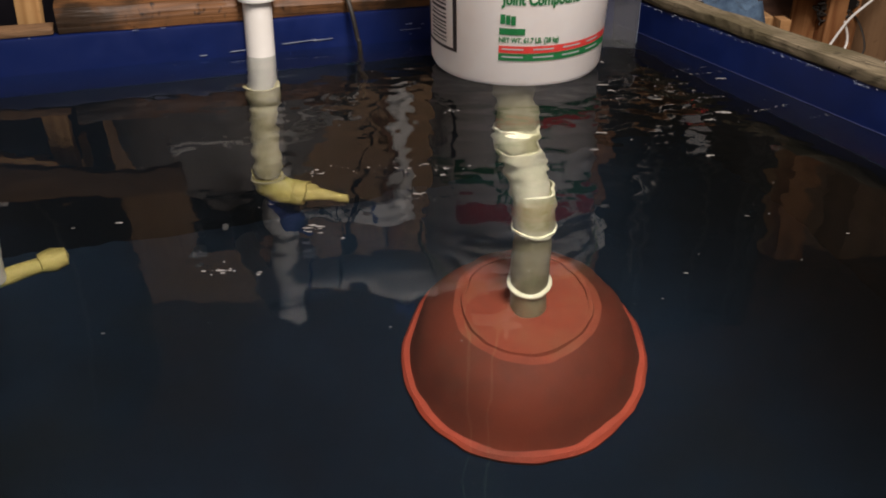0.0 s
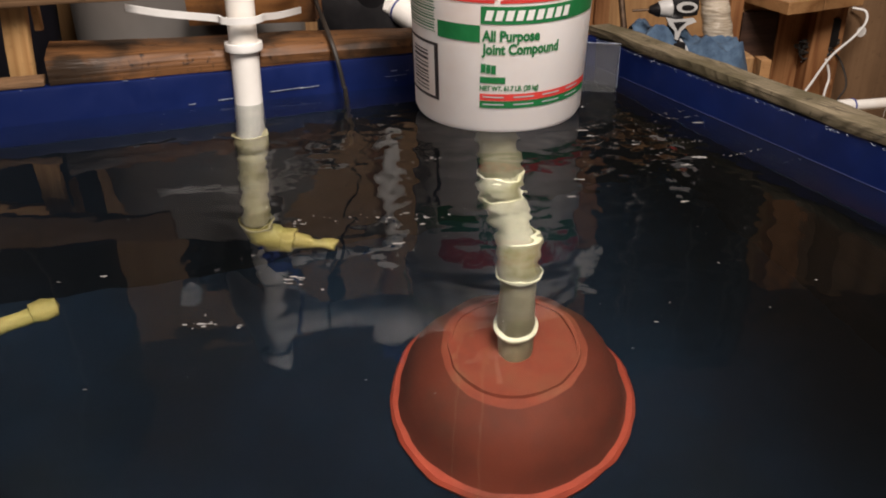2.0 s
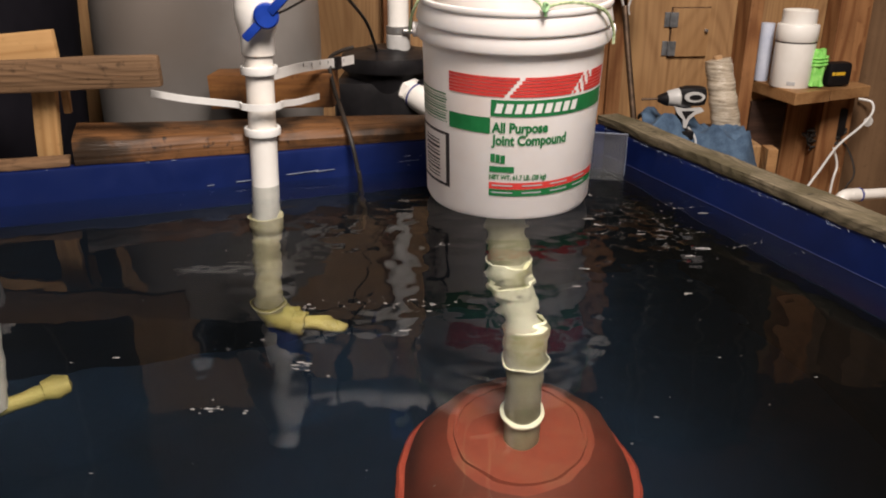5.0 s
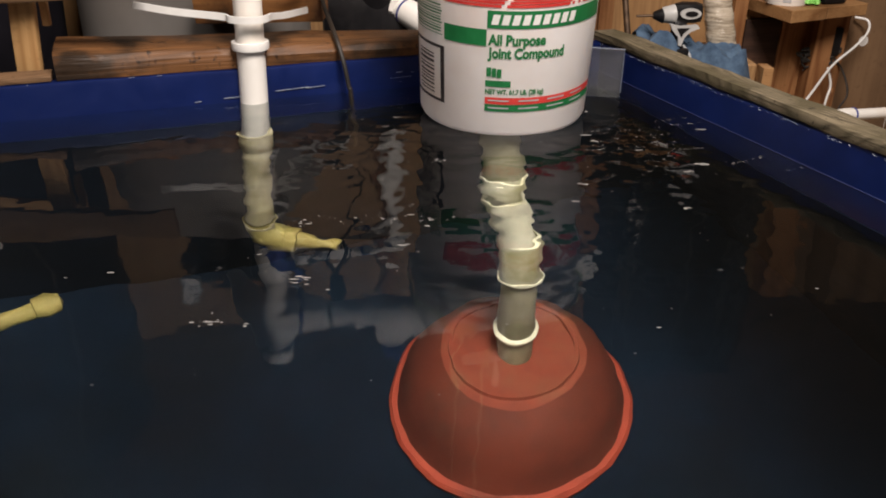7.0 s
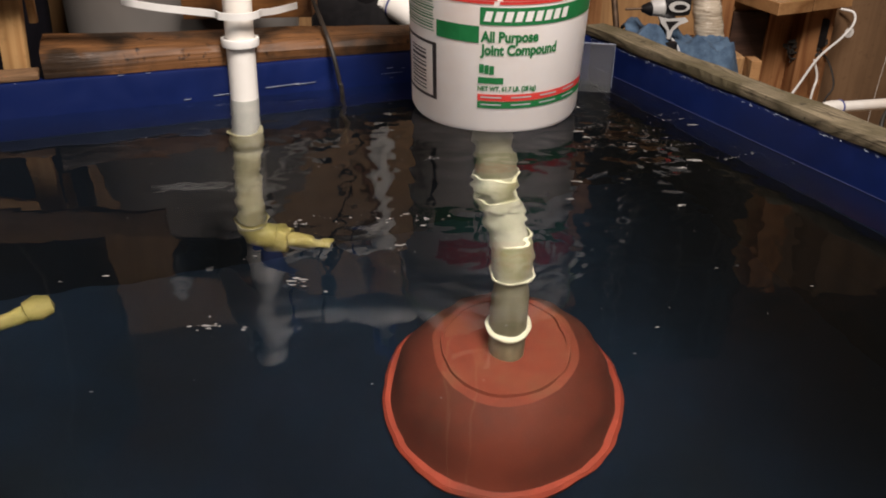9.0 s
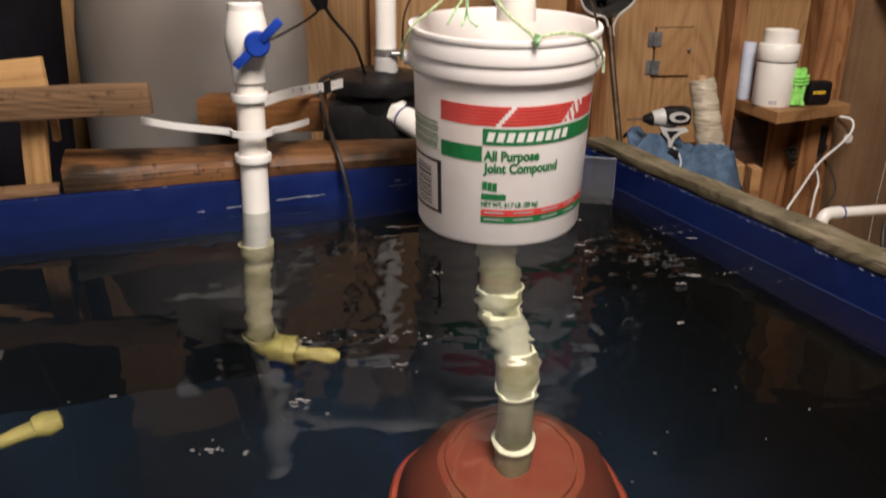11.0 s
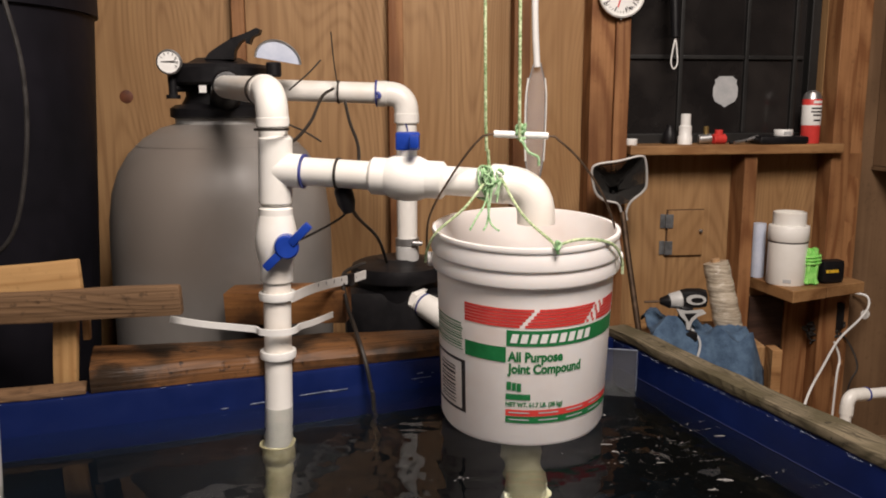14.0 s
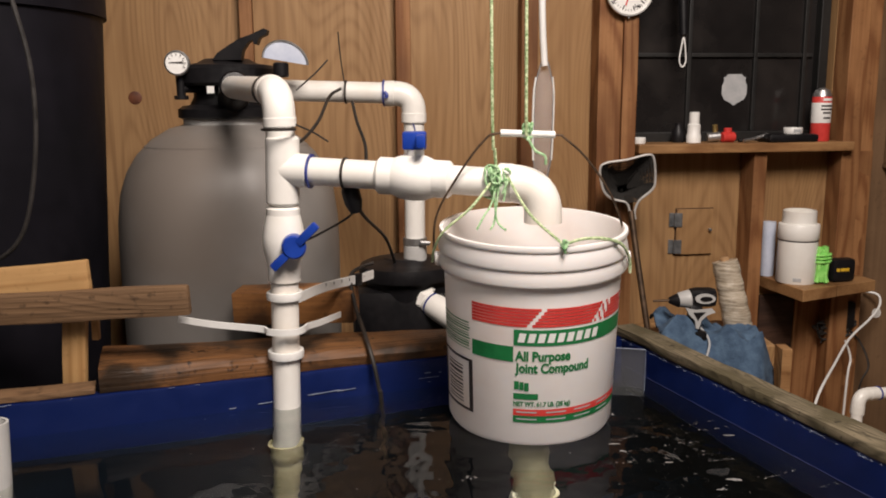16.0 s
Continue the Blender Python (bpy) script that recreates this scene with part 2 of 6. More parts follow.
ROPE = mat("green_rope", (0.09, 0.28, 0.08), (0.54, 0.74, 0.46), 160.0, rough=0.7, bump=0.3, fine=2.0)
ROPE_Y = mat("yellow_rope", (0.12, 0.23, 0.07), (0.68, 0.75, 0.47), 160.0, rough=0.7, bump=0.3, fine=2.0)
WIRE = mat("rusty_wire", (0.035, 0.022, 0.014), (0.12, 0.075, 0.045), 40.0, rough=0.5, metal=0.6, bump=0.1)
STEEL = mat("galvanised_steel", (0.38, 0.38, 0.38), (0.58, 0.57, 0.56), 30.0, rough=0.38, metal=0.9, bump=0.1)
ALU = mat("aluminium_tube", (0.42, 0.40, 0.38), (0.58, 0.56, 0.53), 20.0, rough=0.45, metal=0.35, bump=0.05)
HINGE = mat("dull_hinge", (0.14, 0.145, 0.15), (0.27, 0.28, 0.29), 40.0, rough=0.5, metal=0.7, bump=0.2)
# Bowl reds follow the light: dark on the shaded side, bright on the rim.
CLAY_SIDE = mat("shaded_red", (0.082, 0.0142, 0.007), (0.165, 0.027, 0.012), 5.0, rough=0.75, bump=0.2, spots=(0.09, 0.03, 0.018), spot_scale=6.0)
CLAY_TOP = mat("silted_mid_red", (0.15, 0.026, 0.013), (0.27, 0.050, 0.024), 7.0, rough=0.8, bump=0.2, spots=(0.20, 0.06, 0.03), spot_scale=7.0)
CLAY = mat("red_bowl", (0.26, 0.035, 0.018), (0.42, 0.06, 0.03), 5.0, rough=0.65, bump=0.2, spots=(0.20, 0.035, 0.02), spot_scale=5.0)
DENIM = mat("blue_towel", (0.030, 0.058, 0.105), (0.080, 0.135, 0.21), 40.0, rough=0.95, bump=0.8)
TWINE = mat("poly_twine", (0.24, 0.19, 0.13), (0.60, 0.52, 0.41), 70.0, stretch=(0.3, 0.3, 2.5), rough=0.22, bump=0.6)
NEON = mat("green_cord", (0.16, 0.55, 0.08), (0.36, 0.80, 0.20), 60.0, rough=0.7, bump=0.4)
CARD = mat("cardboard_core", (0.30, 0.17, 0.08), (0.42, 0.26, 0.13), 20.0, rough=0.8)
PAPER = mat("pale_blue_roll", (0.45, 0.50, 0.62), (0.60, 0.64, 0.74), 20.0, rough=0.7, bump=0.1)
YELLOW = mat("yellow_mark", (0.65, 0.38, 0.02), (0.75, 0.48, 0.04), 20.0, rough=0.5, bump=0.0)
NIGHT = mat("night_pane", (0.010, 0.009, 0.009), (0.022, 0.019, 0.018), 2.0, rough=0.16, bump=0.0, spots=(0.03, 0.026, 0.024), spot_scale=4.0)
SASH = mat("black_sash", (0.006, 0.006, 0.006), (0.014, 0.013, 0.012), 12.0, rough=0.5, bump=0.2)
NETTING = mat("dark_netting", (0.010, 0.009, 0.008), (0.03, 0.026, 0.022), 300.0, rough=0.9, bump=0.6)
STICKER = mat("grey_sticker", (0.36, 0.37, 0.38), (0.48, 0.48, 0.48), 30.0, rough=0.6, bump=0.05)
FOAM = mat("foam", (0.08, 0.08, 0.08), (0.34, 0.33, 0.32), 200.0, rough=0.3, bump=0.4)
WATER = clear("water", (0.85, 0.87, 0.81), 1.33, 0.0, 0.14)
SHEET = clear("clear_sheet", (0.50, 0.51, 0.53), 1.2, 0.04, 0.0, 0.93)


# ---- building helpers ----
def quick(bm, name, material, smooth=True):
    bmesh.ops.recalc_face_normals(bm, faces=bm.faces)
    me = bpy.data.meshes.new(name)
    for f in bm.faces:
        f.smooth = smooth
    bm.to_mesh(me)
    bm.free()
    me.materials.append(material)
    if smooth:
        me.set_sharp_from_angle(angle=radians(38))
    return me


def thing(name, place, label, category, group="", kind=""):
    ob = new(name)
    ob.empty_display_size = 0.02
    ob.matrix_world = Matrix.Translation(place)
    ob.matrix_basis = Matrix.Translation(place)
    return tagged(ob, label, category, group, kind)


def base_of(ob):
    m = ob.matrix_basis.copy()
    return base_of(ob.parent) @ ob.matrix_parent_inverse @ m if ob.parent else m


def part(name, bm, material, parent, label="", smooth=True):
    """One mesh, given in world metres, under a thing or a part."""
    ob = new(name, quick(bm, name, material, smooth))
    ob.parent = parent
    ob.matrix_parent_inverse = base_of(parent).inverted()
    return tagged(ob, label)


def solo(name, bm, material, label, category, group="", kind="", smooth=True):
    return tagged(new(name, quick(bm, name, material, smooth)), label, category, group, kind)


def box(size, m=Matrix(), bevel=0.0, wob=0.0, bm=None, cuts=0):
    b = bmesh.new()
    bmesh.ops.create_cube(b, size=1.0, matrix=Matrix.Diagonal((*size, 1)))
    if cuts:
        long = max(range(3), key=lambda i: size[i])
        es = [e for e in b.edges if abs((e.verts[0].co - e.verts[1].co)[long]) > size[long] * 0.9]
        bmesh.ops.subdivide_edges(b, edges=es, cuts=cuts, use_grid_fill=True)
    if bevel:
        es = [e for e in b.edges if e.calc_face_angle(0) > 0.5]
        bmesh.ops.bevel(b, geom=es, offset=bevel, segments=2, affect="EDGES", profile=0.6)
    if wob:
        for v in b.verts:
            v.co += noise.noise_vector(v.co * 9 + Vector((size[0] * 7, size[1] * 31, size[2] * 13))) * wob
    bmesh.ops.transform(b, matrix=m, verts=b.verts)
    return merge(bm, b)


def merge(bm, b):
    if bm is None:
        return b
    me = bpy.data.meshes.new("tmp")
    b.to_mesh(me)
    b.free()
    bm.from_mesh(me)
    bpy.data.meshes.remove(me)
    return bm


def span(a, b, width, height, bevel=0.004, wob=0.0015, bm=None, up=(0, 0, 1), cuts=12):
    """A board whose centre line runs from a to b."""
    a, b = Vector(a), Vector(b)
    x = (b - a).normalized()
    y = Vector(up).cross(x).normalized()
    z = x.cross(y)
    m = Matrix((x, y, z)).transposed().to_4x4()
    m.translation = (a + b) / 2
    return box(((b - a).length, width, height), m, bevel, wob, bm, cuts)


def plank(name, a, b, width, height, m_, label="", category="", parent=None, up=(0, 0, 1), bevel=0.004, wob=0.0015, cuts=14, group=""):
    """A board along a to b with its own axes, so that its grain follows it."""
    a, b = Vector(a), Vector(b)
    x = (b - a).normalized()
    y = Vector(up).cross(x).normalized()
    m = Matrix((x, y, x.cross(y))).transposed().to_4x4()
    m.translation = (a + b) / 2
    ob = new(name, quick(box(((b - a).length, width, height), Matrix(), bevel, wob, None, cuts), name, m_))
    ob.matrix_basis = m
    if parent:
        ob.parent = parent
        ob.matrix_parent_inverse = base_of(parent).inverted()
    return tagged(ob, label, category, group)


def lathe(profile, place=(0, 0, 0), axis=(0, 0, 1), seg=48, bm=None, shut=False):
    """Turns (radius, height) pairs about an axis that starts at place."""
    b = bmesh.new()
    rings = []
    q = Vector((0, 0, 1)).rotation_difference(Vector(axis)).to_matrix()
    for r, z in profile:
        if r < 1e-6:
            rings.append([b.verts.new(q @ Vector((0, 0, z)) + Vector(place))])
        else:
            rings.append([b.verts.new(q @ Vector((r * math.cos(2 * math.pi * i / seg), r * math.sin(2 * math.pi * i / seg), z)) + Vector(place)) for i in range(seg)])
    pairs = list(zip(rings, rings[1:])) + ([(rings[-1], rings[0])] if shut else [])
    for p, q_ in pairs:
        for i in range(seg):
            j = (i + 1) % seg
            vs = [p[i % len(p)], p[j % len(p)], q_[j % len(q_)], q_[i % len(q_)]]
            vs = [v for n_, v in enumerate(vs) if v not in vs[:n_]]
            if len(vs) > 2:
                b.faces.new(vs)
    return merge(bm, b)


def pipe(a, b, r, bm=None, wall=0.004, seg=32):
    """A length of pipe, hollow at both ends."""
    a, b = Vector(a), Vector(b)
    n = (b - a).length
    return lathe([(r, 0), (r, n), (r - wall, n), (r - wall, 0)], a, b - a, seg, bm, True)


def rod(a, b, r, bm=None, seg=20, r2=None):
    a, b = Vector(a), Vector(b)
    r2, n = (r if r2 is None else r2), (b - a).length
    e = min(r, r2, n / 2) * 0.18
    return lathe([(0, 0), (r - e, 0), (r, e), (r2, n - e), (r2 - e, n), (0, n)], a, b - a, seg, bm)


def curve_points(pts, steps=8):
    """A smooth line through the points."""
    p = [Vector(v) for v in pts]
    p = [2 * p[0] - p[1], *p, 2 * p[-1] - p[-2]]
    out = []
    for i in range(1, len(p) - 2):
        for s in range(steps):
            t = s / steps
            out.append(0.5 * (2 * p[i] + (p[i + 1] - p[i - 1]) * t + (2 * p[i - 1] - 5 * p[i] + 4 * p[i + 1] - p[i + 2]) * t * t + (3 * p[i] - p[i - 1] - 3 * p[i + 1] + p[i + 2]) * t ** 3))
    return out + [p[-2]]


def tube(pts, r, bm=None, seg=8, steps=8, smooth=True, flat=None):
    """A round (or flat: width, height) section swept along a line."""
    line = curve_points(pts, steps) if smooth else [Vector(v) for v in pts]
    b = bmesh.new()
    rings, side = [], None
    for i, c in enumerate(line):
        d = (line[min(i + 1, len(line) - 1)] - line[max(i - 1, 0)]).normalized()
        if flat:
            side = d.cross(Vector((0, 0, 1))).normalized()
        else:
            side = (side - d * side.dot(d)).normalized() if side is not None else d.orthogonal().normalized()
        other = d.cross(side)
        if flat:
            sec = [(-flat[0] / 2, -flat[1] / 2), (flat[0] / 2, -flat[1] / 2), (flat[0] / 2, flat[1] / 2), (-flat[0] / 2, flat[1] / 2)]
        else:
            sec = [(r * math.cos(2 * math.pi * k / seg), r * math.sin(2 * math.pi * k / seg)) for k in range(seg)]
        rings.append([b.verts.new(c + side * u + other * v) for u, v in sec])
    for p, q in zip(rings, rings[1:]):
        for i in range(len(p)):
            j = (i + 1) % len(p)
            b.faces.new((p[i], p[j], q[j], q[i]))
    b.faces.new(rings[0][::-1])
    b.faces.new(rings[-1])
    return merge(bm, b)


def elbow(a, corner, b, r, bm=None, lip=1.035):
    """A swept bend from a to b round a corner, with a thicker socket at each end."""
    a, c, b = Vector(a), Vector(corner), Vector(b)
    u, v = (a - c).normalized(), (b - c).normalized()
    k = r * 1.55
    pts = [c + u * k]
    for i in range(1, 8):
        t = i / 8
        pts.append((c + u * k) * (1 - t) ** 2 + c * 2 * t * (1 - t) + (c + v * k) * t * t)
    pts.append(c + v * k)
    bm = tube([a, *pts, b], r, bm, 28, smooth=False)
    rod(a, c + u * k, r * 1.035, bm, 28)
    return rod(c + v * k, b, r * lip, bm, 28)


def letters(text, size):
    """The outline mesh of a word in the built-in font, lying in x and y."""
    cu = bpy.data.curves.new("word", "FONT")
    cu.body, cu.size, cu.resolution_u, cu.offset = text, size, 3, 0.040 * size
    ob = bpy.data.objects.new("word", cu)
    scene.collection.objects.link(ob)
    bpy.context.view_layer.update()
    me = bpy.data.meshes.new_from_object(ob.evaluated_get(bpy.context.evaluated_depsgraph_get()))
    bpy.data.objects.remove(ob)
    bpy.data.curves.remove(cu)
    b = bmesh.new()
    b.from_mesh(me)
    bpy.data.meshes.remove(me)
    return b

# ---- the barn: walls, floor, ceiling ----
WA = radians(8.0)
WALL = Matrix.Translation((0, 2.35, 0)) @ Matrix.Rotation(WA, 4, "Z")


def wl(s, d, z):
    """A place by the back wall: s along it, d out of it towards the tank, z up."""
    return WALL @ Vector((s, -d, z))


def wbox(s0, s1, d0, d1, z0, z1, bevel=0.0, wob=0.0, bm=None, cuts=0):
    return box((s1 - s0, d1 - d0, z1 - z0), WALL @ Matrix.Translation(((s0 + s1) / 2, -(d0 + d1) / 2, (z0 + z1) / 2)), bevel, wob, bm, cuts)


FLOOR_Z, CEIL_Z = -0.60, 2.60
WIN = (0.545, 1.185, 0.31, 1.25)
TOP_Z = 0.93
bm = wbox(-3.2, WIN[0], -0.10, 0.0, FLOOR_Z - 0.1, TOP_Z)
wbox(WIN[1], 1.30, -0.10, 0.0, FLOOR_Z - 0.1, TOP_Z, bm=bm)
wbox(WIN[0], WIN[1], -0.10, 0.0, FLOOR_Z - 0.1, WIN[2] - 0.002, bm=bm)
solo("wall_north", bm, PLY, "orange-brown plywood sheathing of the barn wall", "wall", kind="structure", smooth=False)
# Upper wall is out of view; coloured dark so its reflection stays dim.
up_ = wbox(-3.2, WIN[0], -0.10, 0.0, TOP_Z, CEIL_Z)
wbox(WIN[1], 3.4, -0.10, 0.0, TOP_Z, CEIL_Z, bm=up_)
wbox(WIN[0], WIN[1], -0.10, 0.0, WIN[3], CEIL_Z, bm=up_)
solo("wall_north_3", up_, DARKWOOD, "unseen upper barn wall, coloured dark to dim its reflection", "wall", kind="structure", smooth=False)
bm = wbox(1.30, 3.4, -0.10, 0.012, FLOOR_Z - 0.1, TOP_Z)
solo("wall_north_2", bm, PLY_GREY, "dull plywood wall beside the window", "wall", kind="structure", smooth=False)
# Out-of-view walls and ceiling, added to close in and bounce the light.
for nm, sz, at in (("wall_south", (7.0, 0.1, 3.3), (0, -2.6, 1.0)), ("wall_west", (0.1, 6.4, 3.3), (-2.9, 0.2, 1.0)), ("wall_east", (0.1, 6.4, 3.3), (3.1, 0.2, 1.0))):
    solo(nm, box(sz, Matrix.Translation(at)), DARKWOOD, "unseen dark board wall that closes the barn", "wall", kind="structure", smooth=False)
solo("ceiling", box((7.0, 6.6, 0.1), Matrix.Translation((0, 0.2, CEIL_Z + 0.06))), DARKWOOD, "unseen dark board ceiling that closes the barn", "ceiling", kind="structure", smooth=False)

# ---- the tank: four lined walls, a floor, the water ----
CORNER = Vector((0.372, 1.600))
BACK = Vector((math.cos(radians(199.5)), math.sin(radians(199.5))))
SIDE = Vector((math.cos(radians(-69.5)), math.sin(radians(-69.5))))
C_BL = CORNER + BACK * 1.75
C_FR = CORNER + SIDE * 2.2
C_FL = C_BL + SIDE * 2.2
RIM, BOTTOM = 0.057, -1.078
ring = [CORNER, C_BL, C_FL, C_FR]
tank = thing("fish_tank", (0, 1.0, BOTTOM), "large sunken fish tank with a glossy dark blue liner", "tank")


def side_wall(a, b, thick, z0, z1, over=0.0):
    """A wall whose inner face runs from a to b and which is thick away from the tank's middle."""
    mid = Vector((-0.1, 0.8))
    d = (b - a).normalized()
    n = Vector((-d.y, d.x))
    n = n if n.dot((a + b) / 2 - mid) > 0 else -n
    c = (a + b) / 2 + n * thick / 2
    m = Matrix.Translation((c.x, c.y, (z0 + z1) / 2)) @ Matrix.Rotation(math.atan2(d.y, d.x), 4, "Z")
    return box(((b - a).length + over, thick, z1 - z0), m, 0.006, 0.0015, None, 30), n


for a, b, over in ((CORNER, C_BL, 0.058), (C_BL, C_FL, 0.06), (C_FL, C_FR, 0.06), (C_FR, CORNER, 0.0)):
    w, _ = side_wall(a, b, 0.030, -0.11, RIM, over)
    part("side_wall", w, LINER, tank)


def cross_at(p, d, q, e):
    """Where the line p along d meets the line q along e."""
    return p + d * (e.cross(q - p) / e.cross(d))


# below the water the back and the side wall lean outward to the foot
OUT_B, OUT_S = Vector((-0.334, 0.943)) * 0.25, Vector((0.937, 0.350)) * 0.42
F_C = cross_at(CORNER + OUT_B, BACK, CORNER + OUT_S, SIDE)
foot = [F_C, C_BL + OUT_B, C_FL, C_FR + OUT_S]
for i in range(4):
    a, b, c, d = ring[i], ring[(i + 1) % 4], foot[(i + 1) % 4], foot[i]
    n = ((a + b) / 2 - Vector((-0.1, 0.8))).normalized() * 0.03
    lw = bmesh.new()
    lo = [lw.verts.new((p.x, p.y, z)) for p, z in ((a, -0.1102), (b, -0.1102), (c, BOTTOM), (d, BOTTOM))]
    hi = [lw.verts.new((p.x + n.x, p.y + n.y, z)) for p, z in ((a, -0.1102), (b, -0.1102), (c, BOTTOM), (d, BOTTOM))]
    lw.faces.new(lo)
    lw.faces.new(hi)
    for j in range(4):
        lw.faces.new((lo[j], lo[j - 1], hi[j - 1], hi[j]))
    part("lower_wall", lw, LINER_DEEP, tank, "liner below the water, coloured dark for lost light", False)
fl = bmesh.new()
NF, COVE = 60, 0.21
sides = list(zip(foot, foot[1:] + foot[:1]))


def near_wall(p):
    """Distance to the nearest tank wall."""
    return min(abs((b - a).normalized().cross(p - a)) for a, b in sides)


grid = []
for i in range(NF + 1):
    row = []
    for j in range(NF + 1):
        p = foot[1].lerp(foot[0], i / NF).lerp(foot[2].lerp(foot[3], i / NF), j / NF)
        d = max(0.0, 1 - near_wall(p) / COVE)
        row.append(fl.verts.new((p.x, p.y, BOTTOM + 0.002 + COVE * d * d * 0.9)))
    grid.append(row)
for i in range(NF):
    for j in range(NF):
        fl.faces.new((grid[i][j], grid[i + 1][j], grid[i + 1][j + 1], grid[i][j + 1]))
part("tank_floor", fl, LINER_DEEP, tank, "blue tank floor, coloured dark for lost light")
for a, b in ((CORNER + SIDE * 0.02, C_FR),):
    dd = (b - a).normalized()
    inward = Vector((-0.1, 0.8)) - (a + b) / 2
    nn = Vector((-dd.y, dd.x))
    nn = nn if nn.dot(inward) > 0 else -nn
    pts = [(*(a + (b - a) * i / 40 + nn * 0.0015), 0.001) for i in range(41)]
    part("waterline", tube(pts, 0.0007, None, 5, smooth=False), mat("waterline_scale", (0.008, 0.014, 0.065), (0.022, 0.03, 0.095), 60, rough=0.6), tank, "thin pale scale line along the liner")

wt = bmesh.new()
wt.faces.new([wt.verts.new((*(p + (Vector((-0.1, 0.8)) - p).normalized() * 0.0005), 0.0)) for p in ring])
bmesh.ops.recalc_face_normals(wt, faces=wt.faces)
if wt.faces[:][0].normal.z < 0:
    bmesh.ops.reverse_faces(wt, faces=wt.faces[:])
me = bpy.data.meshes.new("water")
wt.to_mesh(me)
wt.free()
me.materials.append(WATER)
water = tagged(new("water", me), "clear dark rippled tank water with reflections", "water", kind="structure")
water.visible_shadow = False

# floor round the tank: one sheet with a hole for the tank
fb = bmesh.new()
outer = [Vector(p) for p in ((-3.0, -2.6), (3.2, -2.6), (3.2, 3.2), (-3.0, 3.2))]
hole = [cross_at(CORNER + OUT_B * 0.72, BACK, CORNER + OUT_S * 0.62, SIDE), C_BL + OUT_B * 0.72 + Vector((-0.06, 0)), C_FL + Vector((-0.06, -0.06)), C_FR + OUT_S * 0.62 + Vector((0.03, -0.06))]
for quad in ((outer[2], outer[3], hole[1], hole[0]), (outer[3], outer[0], hole[2], hole[1]), (outer[0], outer[1], hole[3], hole[2]), (outer[1], outer[2], hole[0], hole[3])):
    fb.faces.new([fb.verts.new((p.x, p.y, FLOOR_Z + 0.055)) for p in quad])
bmesh.ops.remove_doubles(fb, verts=fb.verts, dist=0.001)
solo("floor", fb, FLOORWOOD, "worn wooden boards of the barn floor", "floor", kind="structure", smooth=False)

# studs on the wall
for s0, s1, m_, d1 in ((-0.552, -0.518, STUD, 0.05), (-0.136, -0.095, STUD, 0.05), (0.215, 0.262, STUD, 0.05), (0.430, 0.498, STUD, 0.075), (0.499, 0.541, PINE_X, 0.085), (1.186, 1.245, STUD, 0.075), (1.247, 1.292, PINE_X, 0.06)):
    solo("wall_stud", wbox(s0, s1, 0.002, d1, FLOOR_Z - 0.1, TOP_Z, 0.003, 0.001, cuts=20), STUD, "rough orange pine wall stud", "stud", "wall studs", "structure", smooth=False)

# ---- the pail that hangs over the water ----
PX, PY, PZ = 0.1545, 1.323, 0.011
PH = 0.334


def pail_r(z):
    return 0.1405 + (0.1475 - 0.1405) * (z - PZ) / 0.262


pail = thing("hanging_pail", (PX, PY, PZ), "white plastic joint compound pail hanging over the water", "bucket")
prof = [(0, 0.006), (0.128, 0.004), (0.130, 0.0), (0.1365, 0.002), (0.1402, 0.010), (0.1475, 0.262), (0.1552, 0.2635), (0.1570, 0.267), (0.1532, 0.287), (0.1530, 0.2885), (0.1562, 0.290), (0.1575, 0.2935), (0.1525, 0.316), (0.1522, 0.3175),
        (0.1545, 0.3185), (0.1557, 0.322), (0.1548, 0.327), (0.1525, PH), (0.1490, 0.327), (0.1478, 0.320), (0.1450, 0.255), (0.1375, 0.012), (0, 0.010)]
prof = [(r, z + 0.007 * (z > 0.2)) if z != PH else (r, z) for r, z in prof]
part("pail_body", lathe(prof, (PX, PY, PZ), seg=96), PAIL, pail, "white plastic pail with ribbed rim")


def on_pail(bm, z0, x0=0.0, lift=0.0006):
    """Wraps a flat shape (x along the girth, y up) on the pail."""
    for v in bm.verts:
        z = z0 + v.co.y
        r = pail_r(z) + lift + v.co.z
        a = (x0 + v.co.x) / 0.145
        v.co = Vector((PX + r * math.sin(a), PY - r * math.cos(a), z))
    return bm


def patch(a0, a1, z0, z1, skew=0.0, bm=None):
    """A printed band between two angles (degrees) and two heights."""
    b = bmesh.new()
    n = max(2, int((a1 - a0) / 4))
    rows = [[b.verts.new((radians(a0 + (a1 - a0) * i / n) * 0.145 + skew * k, (z1 - z0) * k, 0)) for i in range(n + 1)] for k in (0, 1)]
    for i in range(n):
        b.faces.new((rows[0][i], rows[0][i + 1], rows[1][i + 1], rows[1][i]))
    return merge(bm, on_pail(b, z0))


def word(text, a0, z0, height, width, lift=0.0006):
    b = letters(text, 1.0)
    lo, hi = min(v.co.x for v in b.verts), max(v.co.x for v in b.verts)
    top = 0.73
    bmesh.ops.subdivide_edges(b, edges=[e for e in b.edges if e.calc_length() > 0.35], cuts=2)
    for v in b.verts:
        v.co = Vector(((v.co.x - lo) / (hi - lo) * width, v.co.y / top * height, 0))
    return on_pail(b, z0, radians(a0) * 0.145, lift)


